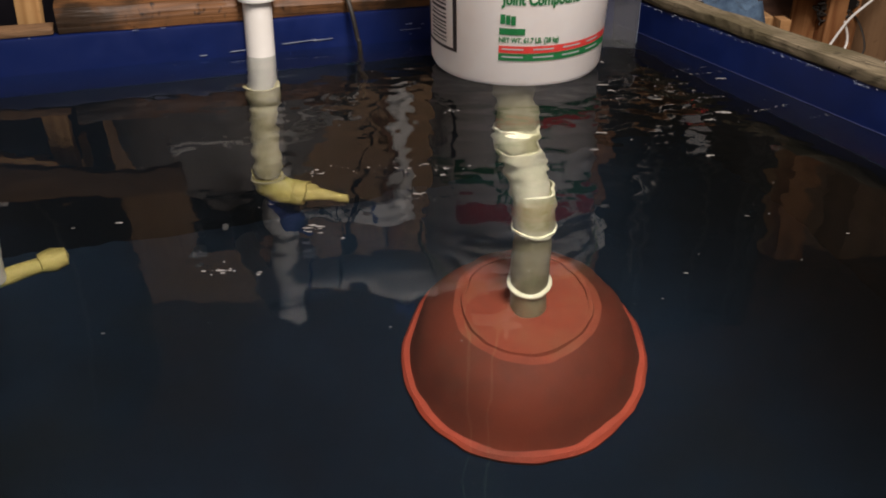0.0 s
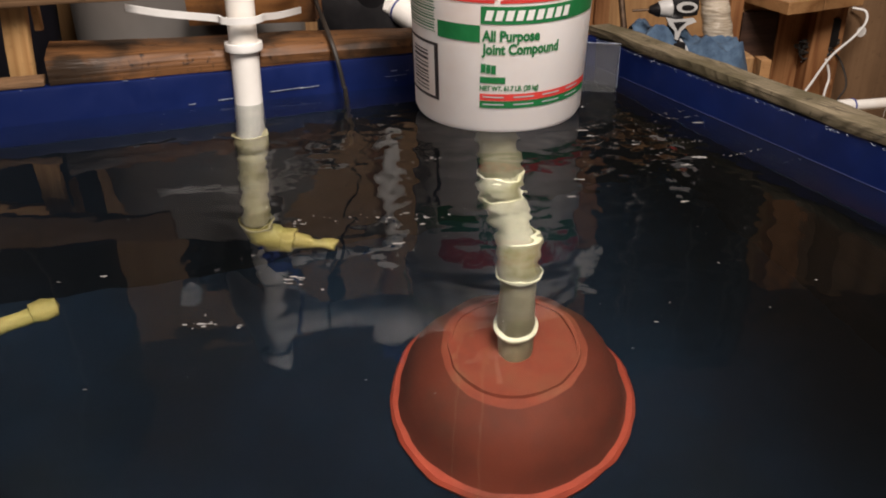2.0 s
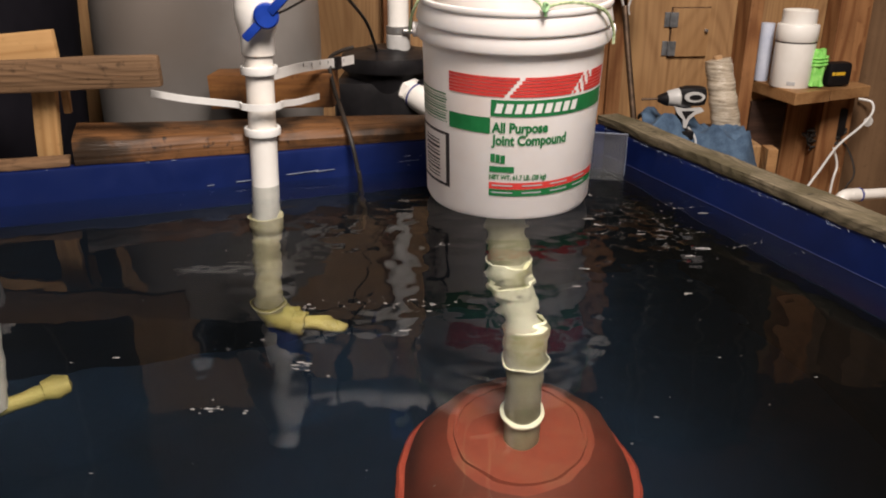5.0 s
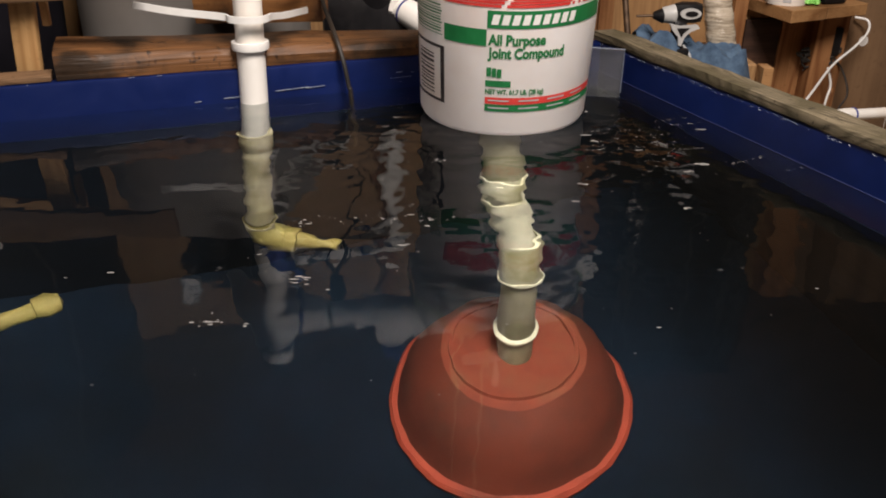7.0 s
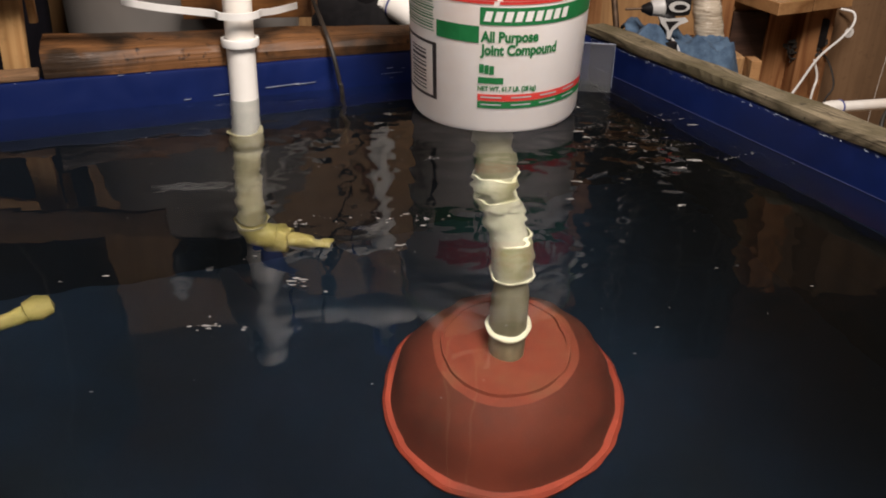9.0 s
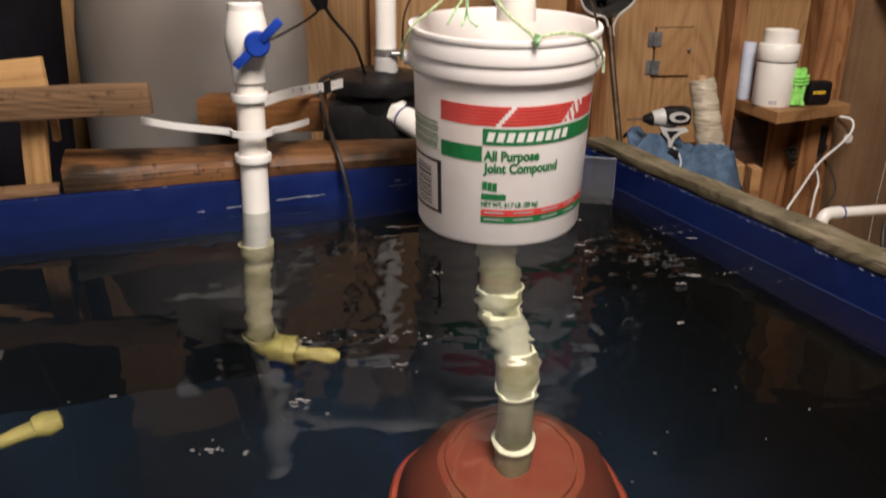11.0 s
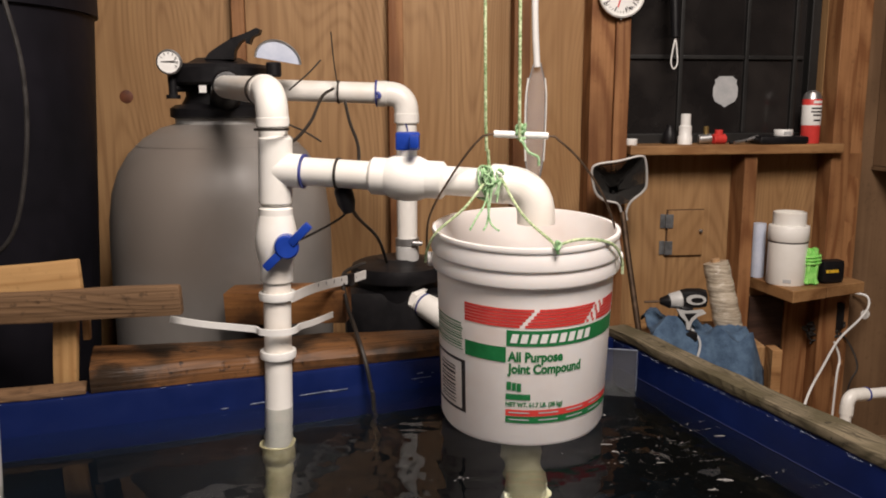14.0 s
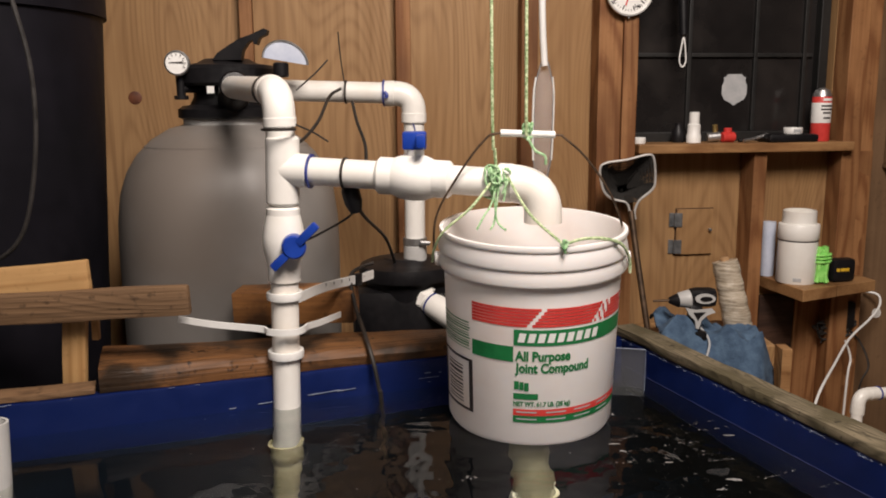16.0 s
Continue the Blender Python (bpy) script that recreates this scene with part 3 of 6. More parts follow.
bm = None
for i in range(6):
    z = 0.2175 + i * 0.0052
    c1, c2 = 2 - 1.0 * (5 - i) * 1.7, 49 - (5 - i) * 1.7
    for a, b_ in ((-45, c1 - 1.6), (c1 + 1.6, c2 - 6), (c2 + 4.5, 70)):
        bm = patch(a, b_, z, z + 0.0043, 0, bm)
    for q in range(2):
        bm = patch(c2 - 4.5 + q * 5 + (i % 2) * 2.0, c2 - 2.6 + q * 5 + (i % 2) * 2.0, z, z + 0.0043, 0, bm)
part("red_stripes", bm, RED, pail, "red printed stripes", False)
part("name_band", patch(-16, 70, 0.187, 0.213), GREEN, pail, "green printed band", False)
bm = None
for a, b_ in ((-14, -9), (-8, -3), (-2, 3), (4, 9), (10, 15), (16, 21), (22, 27), (28, 33), (34, 39)):
    b = patch(a + 0.3, b_ - 0.6, 0.1925, 0.2075, 0.0035)
    for v in b.verts:
        d = (Vector((v.co.x - PX, v.co.y - PY, 0))).normalized() * 0.0005
        v.co += d
    part("name_bar", b, WHITE, pail, "white bar of a printed trade name", False)
part("green_bar", patch(-45, -16.2, 0.159, 0.1845), GREEN, pail, "green printed bar", False)
part("lettering", word("All Purpose", -15.2, 0.1620, 0.0162, 0.088), GREEN, pail, "green words All Purpose", False)
part("lettering", word("Joint Compound", -15.2, 0.1420, 0.0162, 0.122), GREEN, pail, "green words Joint Compound", False)
bm = patch(-15.5, -12.6, 0.113, 0.127)
patch(-12.2, -9.6, 0.112, 0.126, 0, bm)
patch(-9.2, -6.4, 0.111, 0.125, 0, bm)
part("maker_mark", bm, GREEN, pail, "small green maker's mark", False)
part("small_bar", patch(-16, -0.5, 0.0965, 0.1065), GREEN, pail, "small green printed bar", False)
part("lettering", word("NET WT. 61.7 LB. (28 kg)", -16, 0.0850, 0.0078, 0.093), GREEN, pail, "small green weight marking", False)
bm = patch(-16, 70, 0.0685, 0.0795)
part("red_strip", bm, RED, pail, "red printed strip", False)
part("green_strip", patch(-16, 70, 0.0565, 0.0675), GREEN, pail, "green printed strip", False)
bm = None
for row in (0.0735, 0.0615):
    for a in (-14, 5, 24, 43):
        b = patch(a, a + 13, row, row + 0.0022)
        for v in b.verts:
            v.co += Vector((v.co.x - PX, v.co.y - PY, 0)).normalized() * 0.0004
        part("strip_line", b, STICKER, pail, "tiny pale printed line", False)
bm = patch(-84.5, -80.4, 0.055, 0.147)
patch(-48.6, -45.2, 0.055, 0.147, 0, bm)
patch(-80.4, -48.6, 0.055, 0.0597, 0, bm)
patch(-80.4, -48.6, 0.1423, 0.147, 0, bm)
bmesh.ops.remove_doubles(bm, verts=bm.verts, dist=0.0008)
code = part("bar_code", bm, INK, pail, "black bar code frame", False)
random.seed(4)
z = 0.066
while z < 0.134:
    h = random.choice((0.002, 0.003, 0.0042))
    part("code_bar", patch(-74, -55, z, z + h), INK, code, "", False)
    z += h + random.choice((0.0030, 0.0036, 0.0046))
bm = None
for i in range(11):
    bm = patch(-83, -48 if i % 4 else -47, 0.164 + i * 0.0044, 0.164 + i * 0.0044 + (0.0022 if i % 3 else 0.0012), 0, bm)
part("small_print", bm, GREEN, pail, "block of small unreadable green print", False)
for sx in (-1, 1):
    part("ear", rod((PX + sx * 0.150, PY, PZ + 0.278), (PX + sx * 0.163, PY, PZ + 0.278), 0.012), PAIL, pail, "round white bail ear")
BH = ((0.099, 1.318, 0.498), (0.187, 1.322, 0.494))
bail = part("bail", tube([(PX - 0.165, PY, PZ + 0.278), (PX - 0.160, PY - 0.004, 0.36), (-0.002 + 0.03, 1.316, 0.425), (0.070, 1.317, 0.483), BH[0], BH[1], (0.205, 1.322, 0.487), (0.245, 1.322, 0.449), (0.288, 1.322, 0.382), (PX + 0.165, PY, PZ + 0.278)], 0.0019, None, 8, 10), WIRE, pail, "rusty wire bail")
part("grip", pipe(BH[0], BH[1], 0.0058, wall=0.002), WHITE, bail, "white plastic tube grip")
OUT = lathe([(0.0, 0.0), (0.044, 0.0), (0.046, -0.004), (0.046, -0.018), (0.040, -0.022), (0.0, -0.022)], (PX, PY, PZ + 0.004))
part("outlet", OUT, PVC, pail, "white outlet fitting under the pail")

# ---- ropes ----
rope = thing("hanging_rope", (0.093, PY, 0.44), "green and white braided rope tied to the pipe", "rope")
rope_top = 2.598
part("strand", tube([(0.079, 1.310, rope_top), (0.0840, 1.2802, 0.6939), (0.0925, 1.2901, 0.4409)], 0.0026, None, 8, 4), ROPE_Y, rope)
random.seed(11)
SPX, SPY, SPZ = 0.094, 1.301, 0.410
for i in range(7):
    x = SPX - 0.014 + i * 0.0048
    ring_ = [(x + random.uniform(-.003, .003) + 0.006 * math.sin(k), SPY + 0.0275 * math.cos(k * math.pi / 6), SPZ + 0.0275 * math.sin(k * math.pi / 6)) for k in range(13)]
    part("wrap", tube(ring_, 0.0019, None, 6, 3), ROPE, rope)
kn = None
for i in range(6):
    c = Vector((SPX + random.uniform(-.012, .014), SPY - 0.027 + random.uniform(-.006, .002), SPZ + 0.010 + random.uniform(-.016, .016)))
    kn = tube([c + Vector((random.uniform(-.008, .008), random.uniform(-.005, .003), random.uniform(-.016, .016))) for _ in range(5)], 0.0019, kn, 6, 5)
part("knot", kn, ROPE, rope, "tangled green knot")
for pts in ([(SPX, SPY - 0.029, SPZ), (0.0840, 1.2681, 0.3770), (0.0720, 1.2513, 0.3606), (0.0600, 1.2429, 0.3399)],
            [(SPX + 0.010, SPY - 0.027, SPZ + 0.02), (SPX + 0.013, SPY - 0.034, SPZ - 0.005), (SPX + 0.010, SPY - 0.035, SPZ - 0.028)],
            [(SPX - 0.006, SPY - 0.028, SPZ), (0.0920, 1.2716, 0.3572), (0.0980, 1.2627, 0.3435), (0.1080, 1.2582, 0.3361)],
            [(SPX + 0.004, SPY - 0.029, SPZ + 0.01), (0.0900, 1.2720, 0.3522), (0.0830, 1.2632, 0.3365)]):
    part("loose_end", tube(pts, 0.0017, None, 6, 6), ROPE, rope)
tie = thing("tie_rope", (PX, PY, 0.345), "pale green rope laced over the pail's rim", "rope")
part("strand", tube([(SPX + 0.016, SPY - 0.026, SPZ + 0.012), (0.1400, 1.2054, 0.3701), (0.1760, 1.1527, 0.3388), (0.1850, 1.1412, 0.3319)], 0.0023, None, 6, 8), ROPE_Y, tie)
part("strand", tube([(0.1850, 1.1412, 0.3319), (0.2150, 1.1588, 0.3373), (0.2500, 1.1781, 0.3348), (0.2830, 1.2022, 0.3216), (0.3000, 1.2223, 0.2951), (0.3030, 1.2282, 0.2715)], 0.0025, None, 6, 8), ROPE_Y, tie)
part("knot", tube([(0.1810, 1.1411, 0.3339), (0.1860, 1.1376, 0.3266), (0.1900, 1.1410, 0.3349), (0.1840, 1.1377, 0.3376), (0.1870, 1.1402, 0.3198)], 0.0025, None, 6, 6), ROPE, tie)
part("strand", tube([(SPX - 0.01, SPY - 0.028, SPZ + 0.002), (0.0500, 1.2401, 0.3748), (0.0080, 1.2349, 0.3393), (-0.0080, 1.2504, 0.3084), (-0.0120, 1.2674, 0.2836)], 0.0024, None, 6, 8), ROPE_Y, tie)
rope2 = thing("hanging_rope", (0.143, PY, 0.5), "green and yellow braided rope tied to the pail's grip", "rope")
part("strand", tube([(0.131, 1.295, rope_top), (0.1380, 1.2693, 0.6931), (0.1425, 1.2820, 0.4934)], 0.0027, None, 8, 4), ROPE_Y, rope2)
kn = None
for i in range(6):
    c = Vector((0.1430, 1.2812, 0.4904))
    kn = tube([c + Vector((random.uniform(-.008, .008), random.uniform(-.009, .007), random.uniform(-.012, .018))) for _ in range(5)], 0.0024, kn, 6, 5)
part("knot", kn, ROPE, rope2, "green knot round the grip")
part("loose_end", tube([(0.1440, 1.2739, 0.4808), (0.1550, 1.2714, 0.4625), (0.1700, 1.2720, 0.4545), (0.1720, 1.2731, 0.4406)], 0.0022, None, 6, 6), ROPE, rope2)

# ---- return pipework over the tank ----
R15, F15 = 0.0242, 0.0290
pw = thing("return_pipework", (-0.28, 1.385, -0.5), "white plastic pipe riser with valves and a spout", "pipework")
TOPC, TEE = Vector((-0.2740, 1.365, 0.560)), Vector((-0.2720, 1.365, 0.428))
FOOT = Vector((-0.292, 1.365, -0.600))


def riser(z):
    """The riser's centre line, which leans a little."""
    a, b = TEE, FOOT
    return a + (b - a) * ((a.z - z) / (a.z - b.z))


part("inlet_pipe", pipe((-0.452, 1.757, 0.576), TOPC + (Vector((-0.452, 1.757, 0.576)) - TOPC).normalized() * 0.03, R15), PVC, pw)
ev = (Vector((-0.452, 1.757, 0.576)) - TOPC).normalized()
part("top_elbow", elbow(TOPC + ev * 0.062, TOPC, Vector((-0.2730, 1.365, 0.500)), 0.0275), PVC, pw)
part("riser_pipe", pipe((-0.2730, 1.365, 0.515), riser(0.40), R15 + 0.0005), PVC, pw)
SPOUT = Vector((0.171, 1.294, 0.405))
u = (SPOUT - TEE).normalized()
bm = rod(TEE + Vector((0.0025, 0, 0.058)), riser(0.366), F15, None, 32)
rod(TEE, TEE + u * 0.052, F15, bm, 32)
part("tee", bm, PVC, pw)
part("primer_ring", pipe(TEE + u * 0.050, TEE + u * 0.0535, F15 + 0.0006, wall=0.006), PRIMER, pw, "dark blue primer ring")
part("spout_pipe", pipe(TEE + u * 0.04, SPOUT - u * 0.02, R15), PVC, pw)
bm = rod(TEE + u * 0.168, TEE + u * 0.298, 0.0315, None, 32)
BV = TEE + u * 0.232
lathe([(0, -0.04), (0.030, -0.038), (0.0375, -0.02), (0.0395, 0), (0.0375, 0.02), (0.030, 0.038), (0, 0.04)], BV, u, 32, bm)
rod(BV, BV + Vector((0.003, 0, 0.052)), 0.015, bm, 20)
sv = part("spout_valve", bm, PVC, pw, "white ball valve body")
bm = box((0.040, 0.026, 0.030), Matrix.Translation(BV + Vector((0.002, -0.004, 0.062))), 0.004)
box((0.016, 0.062, 0.022), Matrix.Translation(BV + Vector((0.014, -0.02, 0.062))), 0.004, bm=bm)
part("handle", bm, BLUE, sv, "blue plastic handle seen end-on")
part("spout_elbow", elbow(SPOUT - u * 0.075, SPOUT, SPOUT + Vector((0.0, 0, -0.062)), 0.0315, None, 1.0), PVC, pw)
part("valve_socket", rod(riser(0.364), riser(0.325), 0.0295, None, 32), PVC, pw)
bm = lathe([(0.026, 0.060), (0.029, 0.048), (0.0335, 0.028), (0.0368, 0.008), (0.0368, -0.008), (0.033, -0.028), (0.0285, -0.044), (0.0285, -0.072), (0.026, -0.073)], riser(0.304), (0.02, 0, 1), 40)
v_ = part("riser_valve", bm, PVC, pw, "white ball valve body")
hub = riser(0.300) + Vector((0.026, -0.042, 0.0))
bm = rod(hub + Vector((-0.006, 0.022, 0)), hub + Vector((0.002, -0.010, 0)), 0.0208, None, 28)
for sg, ln in ((1, 0.055), (-1, 0.053)):
    w_ = Vector((0.72 * sg, 0.0, 0.70 * sg))
    span(hub + w_ * 0.008 + Vector((0.001, -0.004, 0)), hub + w_ * ln + Vector((0.001, -0.006, 0)), 0.013, 0.0155, 0.004, 0, bm, (-0.7, 0, 0.72), 0)
part("handle", bm, BLUE, v_, "blue plastic butterfly handle")
part("lower_pipe", pipe(riser(0.241), riser(-0.004), R15), PVC, pw)
for z, h in ((0.206, 0.013), (0.099, 0.013)):
    c = riser(z)
    part("pipe_collar", lathe([(0.0250, -h / 2), (0.0315, -h / 2), (0.0325, 0), (0.0315, h / 2), (0.0250, h / 2)], c, (0, 0, 1), 40, None, True), WHITE, pw, "white snap ring")
c = riser(0.147)
st = [(-0.4620, 1.3467, 0.1675), (-0.4000, 1.3460, 0.1576), c + Vector((-0.040, -0.022, 0.003)), c + Vector((-0.024, -0.034, 0.001)), c + Vector((0, -0.039, 0)), c + Vector((0.024, -0.033, 0)), c + Vector((0.036, -0.014, 0)), c + Vector((0.037, 0.016, -0.003)), (-0.2260, 1.4395, 0.1357), (-0.2000, 1.5202, 0.1300)]
part("strap", tube(st, 0, None, 4, 8, flat=(0.003, 0.0115)), WHITE, pw, "white plastic strap bent round the pipe")
part("strap", tube([riser(0.19) + Vector((0.01, 0.028, 0)), (-0.2300, 1.5158, 0.1858), (-0.1700, 1.6368, 0.1783), (-0.1500, 1.6871, 0.1762)], 0, None, 4, 8, flat=(0.004, 0.018)), WHITE, pw, "white notched plastic strap")
# Greyed in colour for the reflection that lies over the pipe here.
part("wet_pipe", pipe(riser(0.0), riser(-0.22), R15 + 0.0003), PVC_PALE, pw, "pipe below the water line, greyed for the reflection over it")
part("coupling", lathe([(0.0245, 0), (0.0305, 0), (0.0310, -0.03), (0.0285, -0.07), (0.0245, -0.075)], riser(-0.178), (0, 0, 1), 36, None, True), PVC_DIM, pw)
part("lower_riser", pipe(riser(-0.23), riser(-0.575), R15 + 0.001), PVC_DIM, pw, "yellowed pipe under water")
NZ = FOOT + Vector((0.150, -0.02, -0.010))
part("foot_elbow", elbow(FOOT + Vector((0, 0, 0.05)), FOOT, FOOT + (NZ - FOOT).normalized() * 0.07, 0.0300), PVC_ALGAE, pw, "algae-covered elbow")
part("nozzle", rod(FOOT + (NZ - FOOT).normalized() * 0.06, NZ, 0.020, None, 20, 0.011), PVC_ALGAE, pw, "algae-covered nozzle")
for z in (-0.178, -0.560):
    part("rim_ring", lathe([(0.028, -0.003), (0.0325, -0.003), (0.0325, 0.003), (0.028, 0.003)], riser(z), (0, 0, 1), 36, None, True), PVC_DIM, pw, "pale socket rim")

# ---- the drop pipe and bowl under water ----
# Dim pipe colour: shade under the pail and weak light below, painted in.
DULL = mat("dimmed_pipe", (0.22, 0.205, 0.13), (0.37, 0.345, 0.23), 9.0, rough=0.55, bump=0.1)
drop = thing("drop_pipe", (PX + 0.02, PY, -0.86), "yellowed white drain pipe with couplings under water", "pipe")
D0, D1, D2, D3 = Vector((0.150, 1.305, -0.0120)), Vector((0.164, 1.30, -0.3500)), Vector((0.198, 1.30, -0.6160)), Vector((0.199, 1.30, -0.9410))
RP = 0.0362
part("upper_pipe", pipe(D0, Vector((0.160, 1.301, -0.2909)), RP), DULL, drop, "pipe under the pail, coloured dim for its shade")
part("upper_pipe", pipe(Vector((0.160, 1.301, -0.2887)), D1, RP), PVC_WET, drop)
part("jog_pipe", pipe(D1, D2, RP), PVC_WET, drop)
part("bottom_pipe", pipe(D2, D3, RP - 0.001), DULL, drop, "low pipe, coloured dimmer for the weaker light below")
for c, h, ax in ((Vector((0.162, 1.30, -0.3240)), 0.055, (0, 0, 1)), (Vector((0.166, 1.30, -0.3952)), 0.05, (-0.06, 0, 1)), (Vector((0.1965, 1.30, -0.590)), 0.125, (-0.03, 0, 1)), (Vector((0.199, 1.30, -0.8320)), 0.012, (0, 0, 1))):
    part("coupling", lathe([(RP - 0.002, -h / 2), (RP + 0.005, -h / 2), (RP + 0.0062, -h / 2 + 0.006), (RP + 0.0035, h / 2 - 0.003), (RP - 0.002, h / 2)], c, ax, 40, None, True), PVC_WET, drop)
part("coupling_lip", lathe([(RP + 0.002, -0.004), (RP + 0.008, -0.004), (RP + 0.008, 0.003), (RP + 0.002, 0.003)], (0.198, 1.30, -0.652), (0, 0, 1), 40, None, True), PVC_WET, drop, "bright socket lip")
BC = (0.195, 1.306, BOTTOM + 0.003)
SHRINK = 0.978
bowl = thing("upturned_bowl", BC, "upturned red plastic bowl standing on the tank floor", "bowl")
bp_ = [(0.0, 0.168), (0.122, 0.168), (0.130, 0.168), (0.148, 0.160), (0.180, 0.136), (0.206, 0.100), (0.224, 0.055), (0.230, 0.026), (0.234, 0.018), (0.245, 0.017), (0.251, 0.010), (0.248, 0.0), (0.234, 0.0), (0.224, 0.020), (0.200, 0.095), (0.175, 0.130), (0.140, 0.152), (0.0, 0.158)]
bp_ = [(r * SHRINK, z) for r, z in bp_]
# the side's shade and the rim's brightness are in their colours
part("bowl_side", lathe(bp_[3:9] + bp_[13:16], BC, (0, 0, 1), 80, None, True), CLAY_SIDE, bowl, "red side, coloured darker for its shade")
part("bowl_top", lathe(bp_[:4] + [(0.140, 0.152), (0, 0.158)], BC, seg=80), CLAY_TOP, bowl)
rim_ = lathe(bp_[8:13], BC, (0, 0, 1), 80, None, True)
for v in rim_.verts:
    v.co += noise.noise_vector(v.co * 14) * 0.0012
part("bowl_rim", rim_, CLAY, bowl, "flared red rim, coloured brighter as the lit part")
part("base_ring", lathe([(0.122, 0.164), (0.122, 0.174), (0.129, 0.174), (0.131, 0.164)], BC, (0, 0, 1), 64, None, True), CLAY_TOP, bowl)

# ---- sand filter, pump, tub behind the tank ----
FX, FY = -0.512, 1.95
filt = thing("sand_filter", (FX, FY, FLOOR_Z), "tall grey pool sand filter with a black valve head", "filter")
part("vessel", lathe([(0.0, 0.0), (0.22, 0.0), (0.250, 0.06), (0.256, 0.12), (0.258, 0.76), (0.256, 0.83), (0.247, 0.895), (0.230, 0.945), (0.205, 0.985), (0.172, 1.018), (0.130, 1.043), (0.085, 1.055), (0.0, 1.055)], (FX, FY, FLOOR_Z), seg=72), FILTER, filt, "smooth grey fibreglass vessel")
part("seam", lathe([(0.186, 0.0), (0.1887, 0.0), (0.1875, 0.0018), (0.186, 0.0018)], (FX, FY, FLOOR_Z + 1.0025), (0, 0, 1), 72, None, True), FILTER, filt, "thin moulded seam")
VB = FLOOR_Z + 1.045
bm = lathe([(0.0, 0.0), (0.105, 0.0), (0.112, 0.004), (0.112, 0.022), (0.10, 0.030), (0.085, 0.032), (0.075, 0.05), (0.075, 0.10), (0.0, 0.10)], (FX + 0.004, FY, VB + 0.02), seg=48)
head = part("valve_head", bm, BLACK, filt, "black multiport valve head")
part("neck", rod((FX, FY, VB - 0.01), (FX, FY, VB + 0.03), 0.098), PVC_PALE, filt, "grey neck under the flange")
part("valve_cap", lathe([(0.0, 0.0), (0.112, 0.0), (0.117, 0.006), (0.117, 0.038), (0.110, 0.046), (0.070, 0.052), (0.052, 0.062), (0.0, 0.066)], (FX + 0.008, FY, VB + 0.095), seg=48), BLACK, filt, "black ribbed valve cap")
for i in range(16):
    a = i * math.tau / 16
    part("cap_screw", rod((FX + 0.008 + 0.104 * math.cos(a), FY + 0.104 * math.sin(a), VB + 0.095), (FX + 0.008 + 0.104 * math.cos(a), FY + 0.104 * math.sin(a), VB + 0.137), 0.006, None, 8), BLACK, head)
lever = ((-0.008, -0.005), (0.004, 0.010), (0.030, 0.027), (0.056, 0.042), (0.085, 0.052), (0.112, 0.064), (0.120, 0.060), (0.117, 0.050), (0.104, 0.045), (0.100, 0.041), (0.095, 0.028), (0.088, 0.030), (0.086, 0.040), (0.074, 0.032), (0.062, 0.015), (0.058, -0.005))
bm = bmesh.new()
lo, hi = ([bm.verts.new((FX + x, y, VB + 0.157 + z)) for x, z in lever] for y in (FY - 0.066, FY - 0.040))
bm.faces.new(lo)
bm.faces.new(hi)
for i in range(len(lever)):
    bm.faces.new((lo[i], lo[i - 1], hi[i - 1], hi[i]))
part("lever", bm, BLACK, filt, "black plastic lever handle")
part("port", rod((FX + 0.03, FY - 0.05, VB + 0.055), (-0.446, 1.79, 0.540), 0.034), BLACK, filt)
G = Vector((-0.588, 1.855, 0.588))
gd = Vector((0.15, -1, 0.05)).normalized()
gg = part("gauge", lathe([(0, 0), (0.026, 0), (0.0275, 0.004), (0.0275, 0.018), (0.024, 0.021), (0.024, 0.018), (0, 0.018)], G, gd, 36), STEEL, filt, "small round pressure gauge")
part("dial", lathe([(0, 0.0185), (0.0238, 0.0185), (0, 0.0192)], G, gd, 32), WHITE, gg)
bm = span(G + gd * 0.0205 + Vector((-0.017, 0, 0)), G + gd * 0.0205 + Vector((0.015, 0, 0.002)), 0.0016, 0.003, 0, 0, None, gd, 0)
for i in range(9):
    a = radians(-30 + i * 30)
    r0, r1 = Vector((math.cos(a), 0.02, math.sin(a))) * 0.016, Vector((math.cos(a), 0.02, math.sin(a))) * 0.021
    span(G + gd * 0.0203 + r0, G + gd * 0.0203 + r1, 0.0012, 0.002, 0, 0, bm, gd, 0)
part("dial_marks", bm, INK, gg, "", False)
bm = rod(G + Vector((0, 0.01, -0.03)), G + Vector((0, 0.01, -0.075)), 0.010, None, 12)
rod(G + Vector((-0.0, 0.01, -0.070)), G + Vector((0, 0.01, -0.079)), 0.016, bm, 12)
rod(G + Vector((0, 0.01, -0.055)), G + Vector((0.06, 0.06, -0.055)), 0.009, bm, 12)
part("gauge_stem", bm, BLACK, filt, "black brass-stemmed tee")
part("tag", box((0.016, 0.001, 0.016), Matrix.Translation((-0.512, 1.832, 0.530)), 0), WHITE, filt, "small white square tag")
SG = Vector((-0.343, 1.845, 0.590))
bm = bmesh.new()
hf = []
for k in (0, 0.016):
    hf.append([bm.verts.new((SG.x + 0.047 * math.cos(math.pi * i / 20), SG.y - k, SG.z + 0.047 * math.sin(math.pi * i / 20) * 0.88 - 0.008 * math.cos(math.pi * i / 20))) for i in range(21)])
for i in range(20):
    bm.faces.new((hf[0][i], hf[0][i + 1], hf[1][i + 1], hf[1][i]))
bm.faces.new(hf[0])
bm.faces.new(hf[1][::-1])
